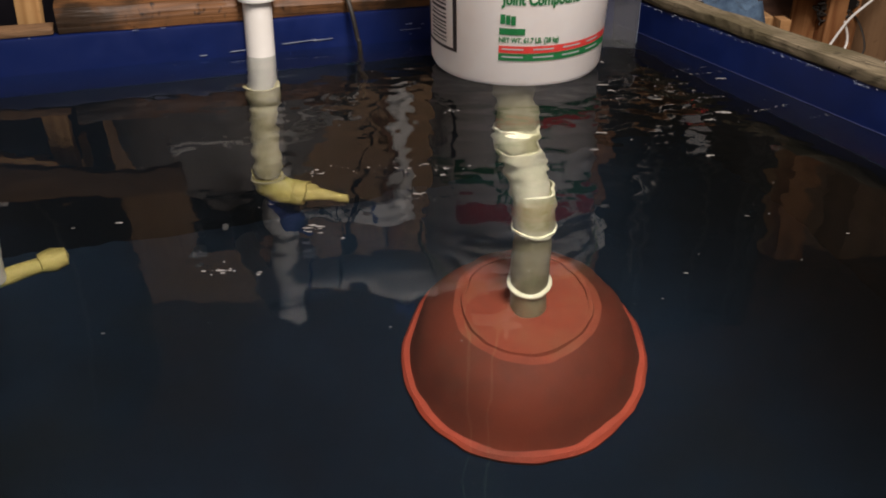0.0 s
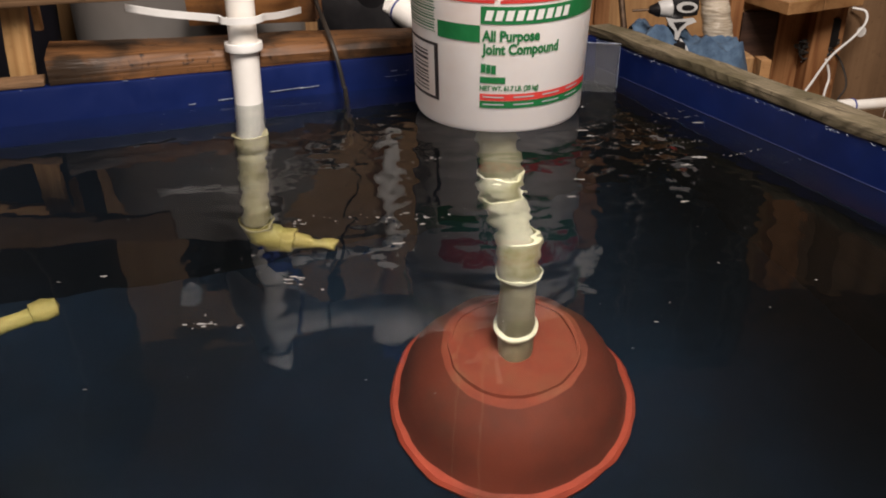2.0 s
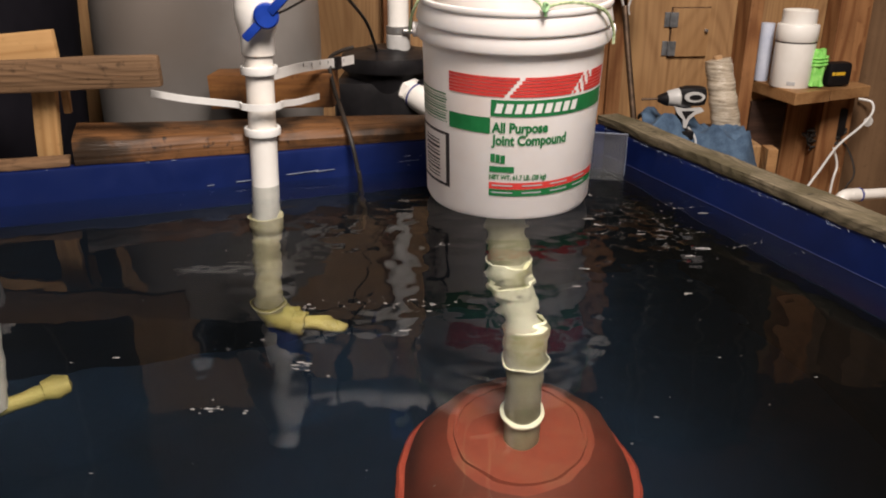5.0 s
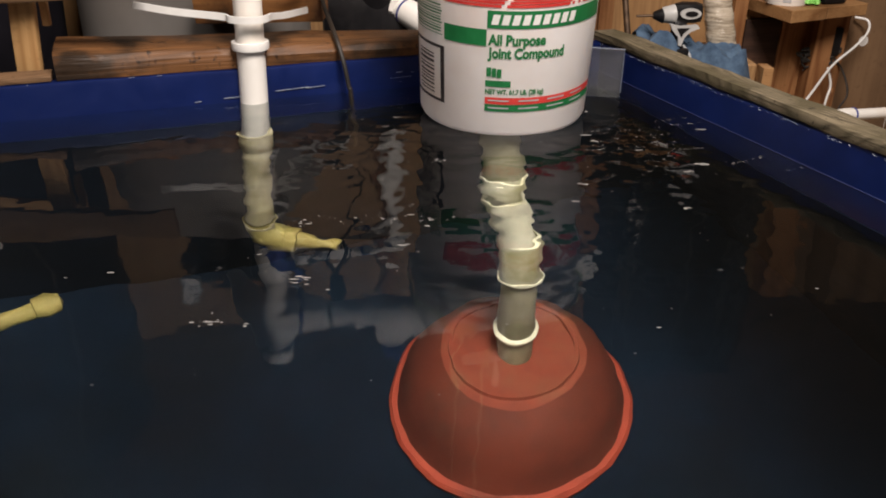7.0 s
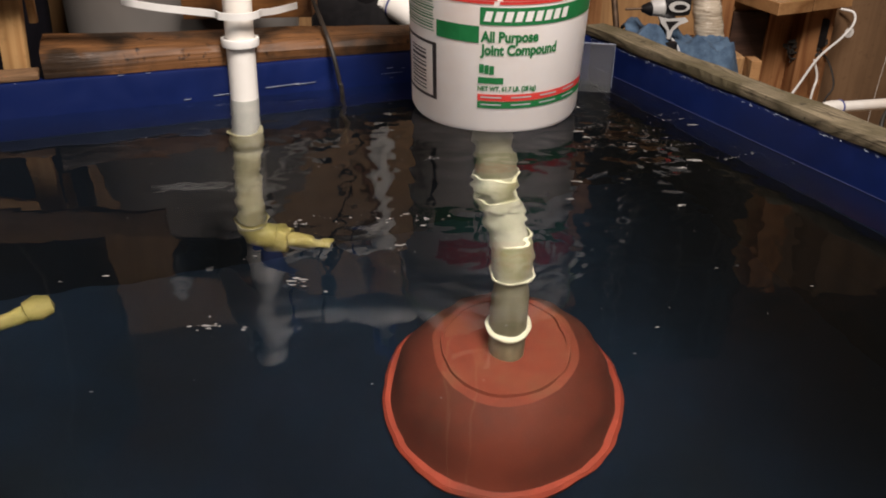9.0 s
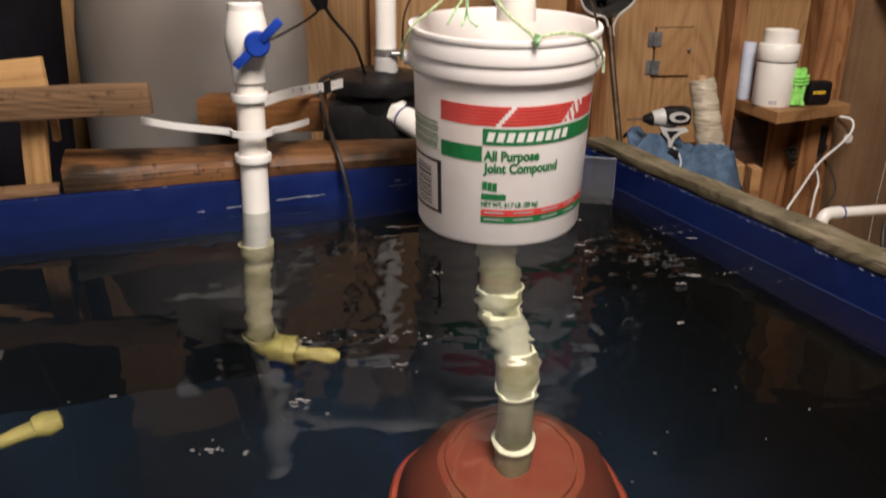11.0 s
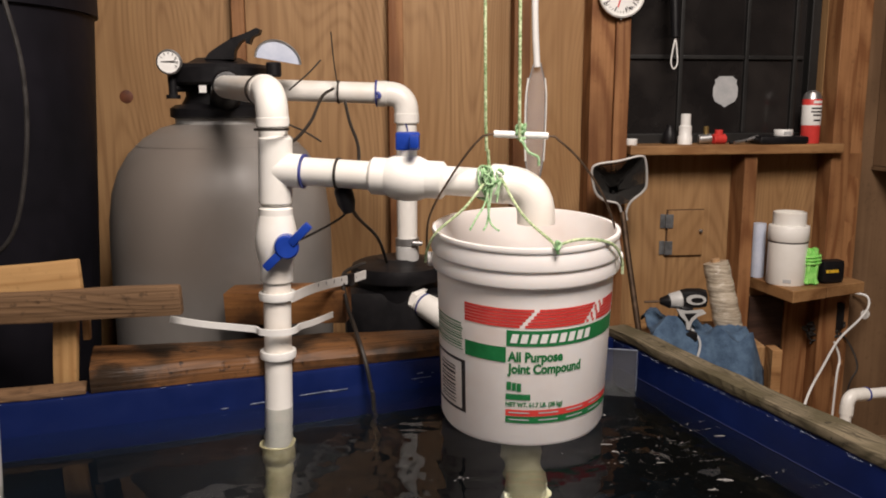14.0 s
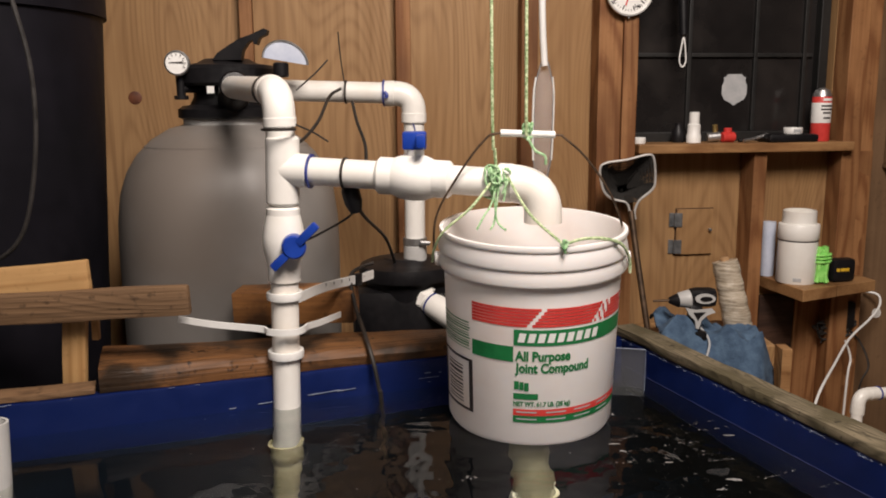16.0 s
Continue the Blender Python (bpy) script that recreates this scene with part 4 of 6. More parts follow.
bm.faces.new((hf[0][0], hf[1][0], hf[1][20], hf[0][20]))
sgl = part("sight_glass", bm, PAPER, filt, "half-round pale sight dial")
part("bezel", tube([(SG.x + 0.049 * math.cos(math.pi * i / 20), SG.y - 0.016, SG.z + 0.049 * math.sin(math.pi * i / 20) * 0.88 - 0.008 * math.cos(math.pi * i / 20)) for i in range(21)], 0.0026, None, 6, smooth=False), STEEL, sgl)
part("sight_stem", rod((SG.x - 0.012, SG.y - 0.006, SG.z - 0.034), (SG.x - 0.012, SG.y - 0.006, SG.z - 0.002), 0.017), BLACK, filt)

back = thing("pump_pipe", (-0.066, 1.93, 0.12), "white plastic pipe from the filter down to the pump", "pipe")
B0, B1, B2 = Vector((-0.40, 1.93, 0.530)), Vector((-0.066, 1.93, 0.520)), Vector((-0.067, 1.93, 0.12))
part("cross_pipe", pipe(B0, B1 - Vector((0.02, 0, 0)), R15), PVC, back)
part("elbow", elbow(B1 - Vector((0.068, 0, 0)), B1, B1 - Vector((0, 0, 0.068)), 0.0285), PVC, back)
part("primer_ring", pipe(B1 - Vector((0.071, 0, -0.001)), B1 - Vector((0.067, 0, -0.001)), 0.0305, wall=0.006), PRIMER, back, "smeared blue primer ring")
part("primer_smear", tube([B1 + Vector((-0.066, -0.0300, 0.004)), B1 + Vector((-0.060, -0.0305, -0.004)), B1 + Vector((-0.063, -0.0298, -0.010))], 0.0042, None, 8, 4), PRIMER, back, "smeared blue primer blot")
part("primer_drip", tube([B1 + Vector((-0.002, -0.0262, -0.066)), B1 + Vector((0.003, -0.0258, -0.082)), B1 + Vector((0.001, -0.0258, -0.094))], 0.0016, None, 6, 4), PRIMER, back, "run of blue primer")
part("down_pipe", pipe(B1 - Vector((0, 0, 0.03)), B2, R15), PVC, back)
part("hose_band", lathe([(0.025, -0.008), (0.0285, -0.008), (0.0285, 0.008), (0.025, 0.008)], B2 + Vector((0, 0, 0.052)), (0, 0, 1), 32, None, True), STEEL, back, "steel hose clamp")
part("band_screw", rod(B2 + Vector((0.012, -0.03, 0.052)), B2 + Vector((0.036, -0.024, 0.050)), 0.006, None, 10), STEEL, back)
part("socket", rod(B2 + Vector((0, 0, -0.01)), B2 + Vector((0, 0, 0.045)), 0.028), PVC_PALE, back)

pump = thing("pool_pump", (-0.09, 1.93, FLOOR_Z), "black pool pump with a round strainer lid", "pump")
part("strainer", lathe([(0, -0.71), (0.10, -0.71), (0.10, -0.20), (0.100, -0.03), (0.105, 0.0), (0.0, 0.0)], (-0.088, 1.93, 0.085), seg=48), BLACK, pump)
part("strainer_lid", lathe([(0.0, 0.046), (0.055, 0.045), (0.06, 0.040), (0.098, 0.035), (0.114, 0.028), (0.118, 0.012), (0.116, -0.004), (0.0, -0.004)], (-0.088, 1.93, 0.085), seg=56), BLACK, pump, "black screw-on strainer lid")
part("pump_body", box((0.24, 0.26, 0.30), Matrix.Translation((-0.095, 1.96, -0.085)), 0.03), BLACK, pump)
part("pump_foot", box((0.22, 0.24, 0.38), Matrix.Translation((-0.095, 1.96, FLOOR_Z + 0.19)), 0.02), BLACK, pump)
UA, UB = Vector((-0.040, 1.86, 0.036)), Vector((0.16, 1.66, -0.05))
ud = (UB - UA).normalized()
part("union_nut", lathe([(0, -0.03), (0.032, -0.03), (0.038, -0.024), (0.038, 0.008), (0.034, 0.014), (0, 0.014)], UA, ud, 8), PVC, pump, "white hexagonal union nut")
part("suction_pipe", pipe(UA, UB, 0.0302), PVC, pump)
part("primer_ring", pipe(UA + ud * 0.022, UA + ud * 0.027, 0.0308, wall=0.004), PRIMER, pump, "blue primer ring")

tub = thing("black_tub", (-1.06, 1.78, FLOOR_Z), "large round black plastic tub, slightly tapered", "tub")
TX, TY = -1.098, 1.78
part("tub_wall", lathe([(0, 0), (0.285, 0), (0.290, 0.02), (0.352, 1.30), (0.345, 1.30), (0.28, 0.03), (0, 0.03)], (TX, TY, FLOOR_Z), seg=72), BLACK_MATT, tub)
part("tub_rim", lathe([(0.345, 1.3005), (0.360, 1.3005), (0.362, 1.60), (0.350, 1.60)], (TX, TY, FLOOR_Z), (0, 0, 1), 72, None, True), BLACK_MATT, tub, "thick black rim band")

# ---- timber on the tank's back edge ----
def rimp(s, off, z):
    """s metres along the back edge from the corner, off metres outward."""
    n_ = Vector((-BACK.y, BACK.x))
    n_ = n_ if n_.y > 0 else -n_
    p = CORNER + BACK * s + n_ * off
    return Vector((p.x, p.y, z))


def waney_beam(s0, s1, steps=60):
    """A rough slab along the back edge: a sawn front, a wavy top and a waney back, thinner towards one end."""
    bm = bmesh.new()
    rings = []
    for i in range(steps + 1):
        t = i / steps
        s = s0 + (s1 - s0) * t
        high, wide = 0.043 - 0.017 * t, 0.158 - 0.05 * t
        wave = [noise.noise(Vector((s * 9, k * 3.1, 0.4))) for k in range(5)]
        sec = ((0.006 + 0.003 * wave[0], 0.001), (0.003 + 0.004 * wave[1], high * 0.55), (0.010 + 0.008 * wave[1], high - 0.004 + 0.004 * wave[2]), (0.018 + 0.008 * wave[1], high + 0.003 * wave[2]),
               (wide * 0.5, high + 0.003 + 0.005 * wave[3]), (wide - 0.012 + 0.012 * wave[4], high + 0.003 * wave[3]), (wide + 0.012 * wave[4], high * 0.6), (wide - 0.01, 0.001))
        rings.append([bm.verts.new(rimp(s, o, RIM + z)) for o, z in sec])
    for p, q in zip(rings, rings[1:]):
        for k in range(len(p)):
            bm.faces.new((p[k], p[k - 1], q[k - 1], q[k]))
    bm.faces.new(rings[0])
    bm.faces.new(rings[-1][::-1])
    return bm


def laid(name, bm, m_, label, category, along):
    """Turns the mesh's own x axis along the timber, so that the grain follows it."""
    turn = Matrix.Rotation(math.atan2(along.y, along.x), 4, "Z")
    bmesh.ops.transform(bm, matrix=turn.inverted(), verts=bm.verts)
    ob = solo(name, bm, m_, label, category)
    ob.matrix_basis = turn
    return ob


laid("beam", waney_beam(1.005, 0.27), BEAM, "wide rough brown timber slab lying on the tank edge", "timber", BACK)
timb = (
    ("beam", rimp(1.70, 0.03, RIM + 0.006), rimp(1.012, 0.03, RIM + 0.006), 0.05, 0.010, OLD, "thin weathered strip on the tank edge", (0, 0, 1)),
    ("wood_block", (-0.4300, 1.6261, 0.1233), (-0.1800, 1.6256, 0.1293), 0.09, 0.068, ORANGE, "short orange-brown wood block beside the pump", (0, 0, 1)),
    ("stick", (-0.6460, 1.3240, 0.0353), (-0.6250, 1.3103, 0.2098), 0.0405, 0.014, PALE, "pale upright wooden stick with a pointed foot", (0.0000, 1.0012, -0.0302)),
    ("batten", (-0.6030, 1.3330, 0.135), (-0.6015, 1.3270, 0.2100), 0.012, 0.012, PALE, "thin pale batten behind the upright stick", (0, 1, 0)),
    ("plank", (-0.9600, 1.2602, 0.1968), (-0.4250, 1.3030, 0.2132), 0.022, 0.053, OLD, "weathered grey-brown plank with rounded end", (0, 0, 1)),
    ("board", (-0.9500, 1.3588, 0.2056), (-0.6220, 1.3666, 0.2333), 0.018, 0.075, PALE, "pale yellow board behind the plank", (0, 0, 1)),
)
for name, a, b, w, h, m_, label, up in timb:
    plank(name, a, b, w, h, m_, label, "timber", None, up, 0.006 if name == "plank" else 0.003, 0.0022)

# ---- window and what stands on its sill ----
w0, w1, wz0, wz1 = WIN
win = thing("window_1", wl((w0 + w1) / 2, 0, wz0), "dark night window with black sash bars", "window", kind="structure")
for s0, s1, z0, z1 in ((w0, w0 + 0.025, wz0, wz1), (w1 - 0.03, w1, wz0, wz1), (w0 + 0.025, w1 - 0.03, wz0, wz0 + 0.055), (w0 + 0.025, w1 - 0.03, wz1 - 0.03, wz1)):
    part("window_frame", wbox(s0, s1, -0.075, -0.030, z0, z1, 0.003), SASH, win, "", False)
cols, rows_ = (w0 + 0.025, 0.752, 0.962, 1.120, w1 - 0.03), (wz0 + 0.055, 0.592, 0.90, wz1 - 0.03)
for s in cols[1:-1]:
    part("glazing_bar", wbox(s - 0.006, s + 0.006, -0.072, -0.048, rows_[0], rows_[-1], 0.002), SASH, win, "", False)
for z in rows_[1:-1]:
    for a, b in zip(cols, cols[1:]):
        part("glazing_bar", wbox(a + 0.007, b - 0.007, -0.070, -0.050, z - 0.006, z + 0.006, 0.002), SASH, win, "", False)
for a, b in zip(cols, cols[1:]):
    for c, d in zip(rows_, rows_[1:]):
        part("pane", wbox(a, b, -0.064, -0.060, c, d), NIGHT, win, "", False)
bm = bmesh.new()
shield = [(-0.022, 0.046), (-0.030, 0.038), (-0.036, 0.036), (-0.034, 0.026), (-0.040, 0.012), (-0.040, -0.014), (-0.032, -0.030), (-0.012, -0.040), (0, -0.048)]
shield = shield + [(-x, y) for x, y in shield[-2::-1]]
lo = [bm.verts.new(wl(0.903 + x, -0.0590, 0.490 + y)) for x, y in shield]
hi = [bm.verts.new(wl(0.903 + x, -0.0582, 0.490 + y)) for x, y in shield]
bm.faces.new(lo)
bm.faces.new(hi)
for i in range(len(lo)):
    bm.faces.new((lo[i], lo[i - 1], hi[i - 1], hi[i]))
solo("shield_sticker", bm, STICKER, "plain grey shield-shaped sticker on the window pane", "sticker", smooth=False)
solo("window_sill", wbox(0.545, 1.205, -0.03, 0.105, 0.309, 0.336, 0.004, 0.001, cuts=12), PINE_X, "orange pine window sill board", "sill", kind="structure", smooth=False)
SZ = 0.336


def stood(name, s, d, prof, m_, label, cat, seg=28):
    return solo(name, lathe(prof, wl(s, d, SZ), seg=seg), m_, label, cat)


stood("nozzle", 0.737, 0.035, [(0, 0), (0.021, 0), (0.021, 0.022), (0.0185, 0.026), (0.0185, 0.052), (0.015, 0.055), (0.0145, 0.088), (0.010, 0.089), (0.010, 0.05), (0, 0.05)], WHITE, "white stepped plastic hose nozzle on the sill", "nozzle")
stood("bottle_cap", 0.566, 0.05, [(0, 0), (0.017, 0), (0.018, 0.003), (0.018, 0.016), (0.016, 0.018), (0, 0.018)], WHITE, "small round white cap on the sill", "cap")
stood("dark_bottle", 0.700, 0.010, [(0, 0), (0.018, 0), (0.019, 0.004), (0.019, 0.032), (0.010, 0.046), (0.010, 0.056), (0, 0.056)], BLACK, "small dark bottle on the window sill", "bottle")
brass = mat("brass", (0.30, 0.20, 0.07), (0.5, 0.36, 0.14), 30, rough=0.4, metal=0.8)
ft = thing("hose_fitting", wl(0.807, 0.045, SZ), "brass and steel hose fitting on the sill", "fitting")
part("sleeve", rod(wl(0.774, 0.045, SZ + 0.014), wl(0.812, 0.050, SZ + 0.018), 0.014), STEEL, ft)
part("stem", rod(wl(0.808, 0.030, SZ), wl(0.804, 0.030, SZ + 0.052), 0.008, None, 14), brass, ft)
rv = thing("red_valve", wl(0.836, 0.04, SZ), "red plastic valve on the window sill", "valve")
part("valve_body", rod(wl(0.820, 0.045, SZ + 0.015), wl(0.860, 0.040, SZ + 0.015), 0.015), RED, rv)
part("valve_knob", rod(wl(0.840, 0.04, SZ + 0.020), wl(0.840, 0.04, SZ + 0.042), 0.012), RED, rv)
pl = thing("pliers", wl(0.94, 0.055, SZ), "steel pliers with dark handles lying on the sill", "tool")
for k in (0, 1):
    part("handle", tube([wl(0.865 + 0.01 * k, 0.06 + 0.012 * k, SZ + 0.005), wl(0.91, 0.062, SZ + 0.010), wl(0.955, 0.05 + 0.008 * k, SZ + 0.022)], 0.005, None, 8), STEEL if k else BLACK, pl)
tray = solo("black_case", wbox(0.940, 1.095, 0.020, 0.100, SZ, SZ + 0.024, 0.010), BLACK, "flat black plastic case on the sill", "case")
tape = thing("tape_roll", wl(1.030, 0.065, SZ + 0.024), "small white roll of tape on a black case", "tape")
part("tape_winding", lathe([(0.013, 0), (0.026, 0), (0.027, 0.002), (0.027, 0.016), (0.026, 0.018), (0.013, 0.018)], wl(1.030, 0.065, SZ + 0.024), (0, 0, 1), 28, None, True), WHITE, tape)
part("tape_label", wbox(1.018, 1.040, 0.0915, 0.0925, SZ + 0.029, SZ + 0.037), STICKER, tape, "", False)
can = thing("spray_can", wl(1.128, 0.045, SZ), "red and white aerosol spray can on the sill", "spray can")
cp = wl(1.128, 0.045, SZ)
part("can_body", lathe([(0, 0), (0.0260, 0), (0.0275, 0.003), (0.0275, 0.128), (0.026, 0.132)], cp, seg=36), RED, can, "red tin body")
part("can_label", lathe([(0.0278, 0.055), (0.0279, 0.112), (0.0276, 0.113), (0.0276, 0.054)], cp, (0, 0, 1), 36, None, True), WHITE, can, "white label band")
part("can_dome", lathe([(0.027, 0.131), (0.025, 0.140), (0.020, 0.150), (0.012, 0.153), (0.010, 0.156), (0, 0.156)], cp, seg=30), STEEL, can, "grey metal dome and valve")
lab_m = (WALL.to_3x3() @ Vector((0.12, -1, 0))).normalized()
for i, (z, w_) in enumerate(((0.118, 0.030), (0.101, 0.040), (0.091, 0.040), (0.081, 0.028), (0.066, 0.024))):
    side = lab_m.cross(Vector((0, 0, 1)))
    bm = bmesh.new()
    pts = []
    for k in range(7):
        a = (k / 6 - 0.5) * w_ / 0.0285
        pts.append(lab_m * math.cos(a) + side * math.sin(a))
    for zz in (z, z + (0.008 if i == 0 else 0.005)):
        for p in pts:
            bm.verts.new(cp + p * 0.0283 + Vector((0, 0, zz)))
    bm.verts.ensure_lookup_table()
    for k in range(6):
        bm.faces.new((bm.verts[k], bm.verts[k + 1], bm.verts[k + 8], bm.verts[k + 7]))
    part("print_bar", bm, WHITE if i == 0 else INK, can, "", False)

# ---- thermometer and lanyard ----
tc = wl(0.506, 0.088, 0.754)
tdir = WALL.to_3x3() @ Vector((0.0, -1, 0))
th = thing("dial_thermometer", tc, "round white dial thermometer on the stud", "thermometer")
part("dial_case", lathe([(0, 0), (0.062, 0), (0.066, 0.004), (0.066, 0.014), (0.062, 0.017), (0.060, 0.012), (0, 0.012)], tc, tdir, 48), WHITE, th)
tr_ = WALL.to_3x3() @ Vector((1, 0, 0))
bm = None
for i in range(33):
    a = radians(-60 + i * 300 / 32 - 90 + 0)
    r0, r1 = (0.040, 0.053) if i % 4 == 0 else (0.048, 0.053)
    e = tr_ * math.cos(a) + Vector((0, 0, math.sin(a)))
    bm = span(tc + tdir * 0.0125 + e * r0, tc + tdir * 0.0125 + e * r1, 0.0014 if i % 4 else 0.003, 0.001, 0, 0, bm, tdir, 0)
part("dial_marks", bm, INK, th, "", False)
part("needle", span(tc + tdir * 0.014, tc + tdir * 0.014 + tr_ * -0.012 + Vector((0, 0, -0.038)), 0.004, 0.001, 0, 0, None, tdir, 0), RED, th, "red needle", False)
for text, x, z in (("140", 0.022, -0.044), ("120", 0.040, -0.020), ("40", -0.046, -0.034)):
    b = letters(text, 0.013)
    for v in b.verts:
        v.co = tc + tdir * 0.0128 + tr_ * (x - 0.010 + v.co.x) + Vector((0, 0, z + v.co.y))
    part("numeral", b, INK, th, "", False)
part("hang_stub", rod(tc + tdir * 0.008 + Vector((0, 0, -0.064)), tc + tdir * 0.008 + Vector((0, 0, -0.072)), 0.003, None, 10), STEEL, th)
ly = thing("torch_lanyard", wl(0.683, 0.05, 0.60), "black torch hanging with a white wrist cord", "torch")
part("torch_body", rod(wl(0.673, 0.03, 0.98), wl(0.687, 0.05, 0.640), 0.017, None, 20, 0.012), BLACK, ly)
part("cord_loop", tube([wl(0.687, 0.05, 0.642), wl(0.680, 0.05, 0.600), wl(0.677, 0.05, 0.570), wl(0.686, 0.05, 0.553), wl(0.696, 0.05, 0.568), wl(0.694, 0.05, 0.600), wl(0.688, 0.05, 0.640)], 0.0022, None, 6), WHITE, ly, "white wrist cord")
part("hook_cord", rod(wl(0.673, 0.03, 0.975), wl(0.673, 0.0, 1.28), 0.003, None, 8), RUBBER, ly)

# ---- wall under the window ----
solo("wall_stud", wbox(0.905, 0.945, 0.002, 0.085, FLOOR_Z, 0.308, 0.003, 0.001, cuts=14), STUD, "orange pine post under the window sill", "stud", "wall studs", "structure", smooth=False)
solo("wall_stud", wbox(1.215, 1.296, 0.002, 0.060, FLOOR_Z, 0.308, 0.003, 0.001, cuts=14), STUD, "orange pine post under the window sill", "stud", "wall studs", "structure", smooth=False)
solo("wall_panel", wbox(0.986, 1.10, 0.003, 0.016, FLOOR_Z, -0.14, 0.001), DARKWOOD, "dark wooden panel under the shelf", "panel", kind="structure", smooth=False)
solo("wall_panel", wbox(1.102, 1.214, 0.003, 0.020, FLOOR_Z, -0.14, 0.001), STUD, "red-brown wooden panel under the shelf", "panel", kind="structure", smooth=False)
hatch = thing("wall_hatch", wl(0.76, 0.01, 0.065), "small plywood hatch with two grey hinges", "hatch")
part("hatch_panel", wbox(0.708, 0.822, 0.002, 0.010, -0.003, 0.135, 0.001), PLY, hatch, "", False)
bm = wbox(0.7055, 0.7075, 0.001, 0.004, -0.006, 0.138)
for s0, s1, z0, z1 in ((0.8225, 0.8245, -0.006, 0.138), (0.7055, 0.8245, 0.1355, 0.1375), (0.7055, 0.8245, -0.0055, -0.0035)):
    wbox(s0, s1, 0.001, 0.003, z0, z1, bm=bm)
part("saw_gap", bm, DARKWOOD, hatch, "dark saw gap round the hatch", False)
part("knob", rod(wl(0.812, 0.010, 0.072), wl(0.812, 0.020, 0.072), 0.005, None, 12), STEEL, hatch, "small bright knob")
for z in (0.082, 0.000):
    hg = part("hinge", wbox(0.686, 0.702, 0.001, 0.0045, z, z + 0.042, 0.001), HINGE, hatch, "dull grey hinge", False)
    part("hinge_leaf", wbox(0.705, 0.724, 0.0105, 0.0135, z, z + 0.042, 0.001), HINGE, hg, "", False)
    part("hinge_pin", rod(wl(0.7035, 0.010, z), wl(0.7035, 0.010, z + 0.042), 0.0035, None, 8), HINGE, hg)

cab = thing("wall_cabinet", wl(1.66, 0.08, 0.28), "dull brown plywood cabinet hung on the wall", "cabinet")
part("cabinet_body", wbox(1.365, 1.95, 0.013, 0.16, 0.262, 0.90, 0.004), PLY_GREY, cab, "", False)
part("bottom_board", wbox(1.362, 1.953, 0.013, 0.165, 0.250, 0.2615, 0.002), PLY_GREY, cab, "", False)

# ---- net, strainer spoon ----
net = thing("dip_net", wl(0.51, 0.20, -0.4), "square dark dip net with an aluminium frame on a pole", "net")
nb = [Vector(p) for p in ((0.512, 2.2, 0.176), (0.500, 2.2, 0.205), (0.462, 2.2, 0.216), (0.437, 2.2, 0.240), (0.426, 2.2, 0.295), (0.442, 2.2, 0.314), (0.500, 2.2, 0.323), (0.556, 2.2, 0.336), (0.572, 2.2, 0.322), (0.577, 2.2, 0.262), (0.567, 2.2, 0.238), (0.535, 2.2, 0.210), (0.524, 2.2, 0.180), (0.527, 2.2, 0.160))]
part("net_frame", tube(nb, 0.0034, None, 8, 6), ALU, net, "bent aluminium frame")
bm = bmesh.new()
ctr = Vector((0.503, 2.235, 0.262))
ringv = [bm.verts.new(p) for p in curve_points(nb[1:12], 3)]
mid = [bm.verts.new(v.co.lerp(ctr, 0.45) + Vector((0, 0.03, -0.01))) for v in ringv]
inn = [bm.verts.new(v.co.lerp(ctr, 0.85) + Vector((0, 0.05, -0.03))) for v in ringv]
for r_a, r_b in ((ringv, mid), (mid, inn)):
    for i in range(len(r_a)):
        j = (i + 1) % len(r_a)
        bm.faces.new((r_a[i], r_a[j], r_b[j], r_b[i]))
bmesh.ops.poke(bm, faces=[bm.faces.new(inn)])
bmesh.ops.subdivide_edges(bm, edges=bm.edges[:], cuts=4, use_grid_fill=True)
bag = part("net_bag", bm, NETTING, net, "dark fine mesh bag")
weave = bag.modifiers.new("weave", "WIREFRAME")
weave.thickness, weave.use_even_offset, weave.use_boundary = 0.0034, False, True
part("pole", tube([(0.514, 2.2, 0.182), (0.522, 2.175, 0.10), (0.534, 2.14, -0.01), (0.548, 2.10, -0.134)], 0.0085, None, 10, 8), WIRE, net, "dull dark metal pole")
sp = thing("skimmer", (0.25, 2.1, 0.3), "long white-handled translucent plastic scoop hanging on the wall", "scoop")
part("handle", tube([(0.244, 2.1, 1.02), (0.248, 2.1, 0.72), (0.254, 2.1, 0.60), (0.256, 2.1, 0.575)], 0.0085, None, 12, 6), WHITE, sp, "white plastic handle")
part("handle_peg", rod((0.244, 2.1, 1.01), (0.244, 2.42, 1.01), 0.004, None, 8), WIRE, sp)
SCOOP = clear("milky_plastic", (0.88, 0.87, 0.87), 1.2, 0.25, 0.0, 0.85)
bm = bmesh.new()
n_, lines = 14, []
for i in range(n_ + 1):
    t = i / n_
    z = 0.585 - 0.290 * t
    w_ = (0.010 + 0.016 * min(1, t * 5)) * (1 - 0.35 * max(0, (t - 0.8) / 0.2))
    c = 0.256 - 0.004 * t
    lines.append([bm.verts.new((c + w_ * k / 3, 2.1 + 0.012 * (1 - (k / 3) ** 2), z)) for k in range(-3, 4)])
for a, b in zip(lines, lines[1:]):
    for k in range(6):
        bm.faces.new((a[k], a[k + 1], b[k + 1], b[k]))
bl_ = part("blade", bm, SCOOP, sp, "translucent blade")
md = bl_.modifiers.new("thick", "SOLIDIFY")
md.thickness = 0.002
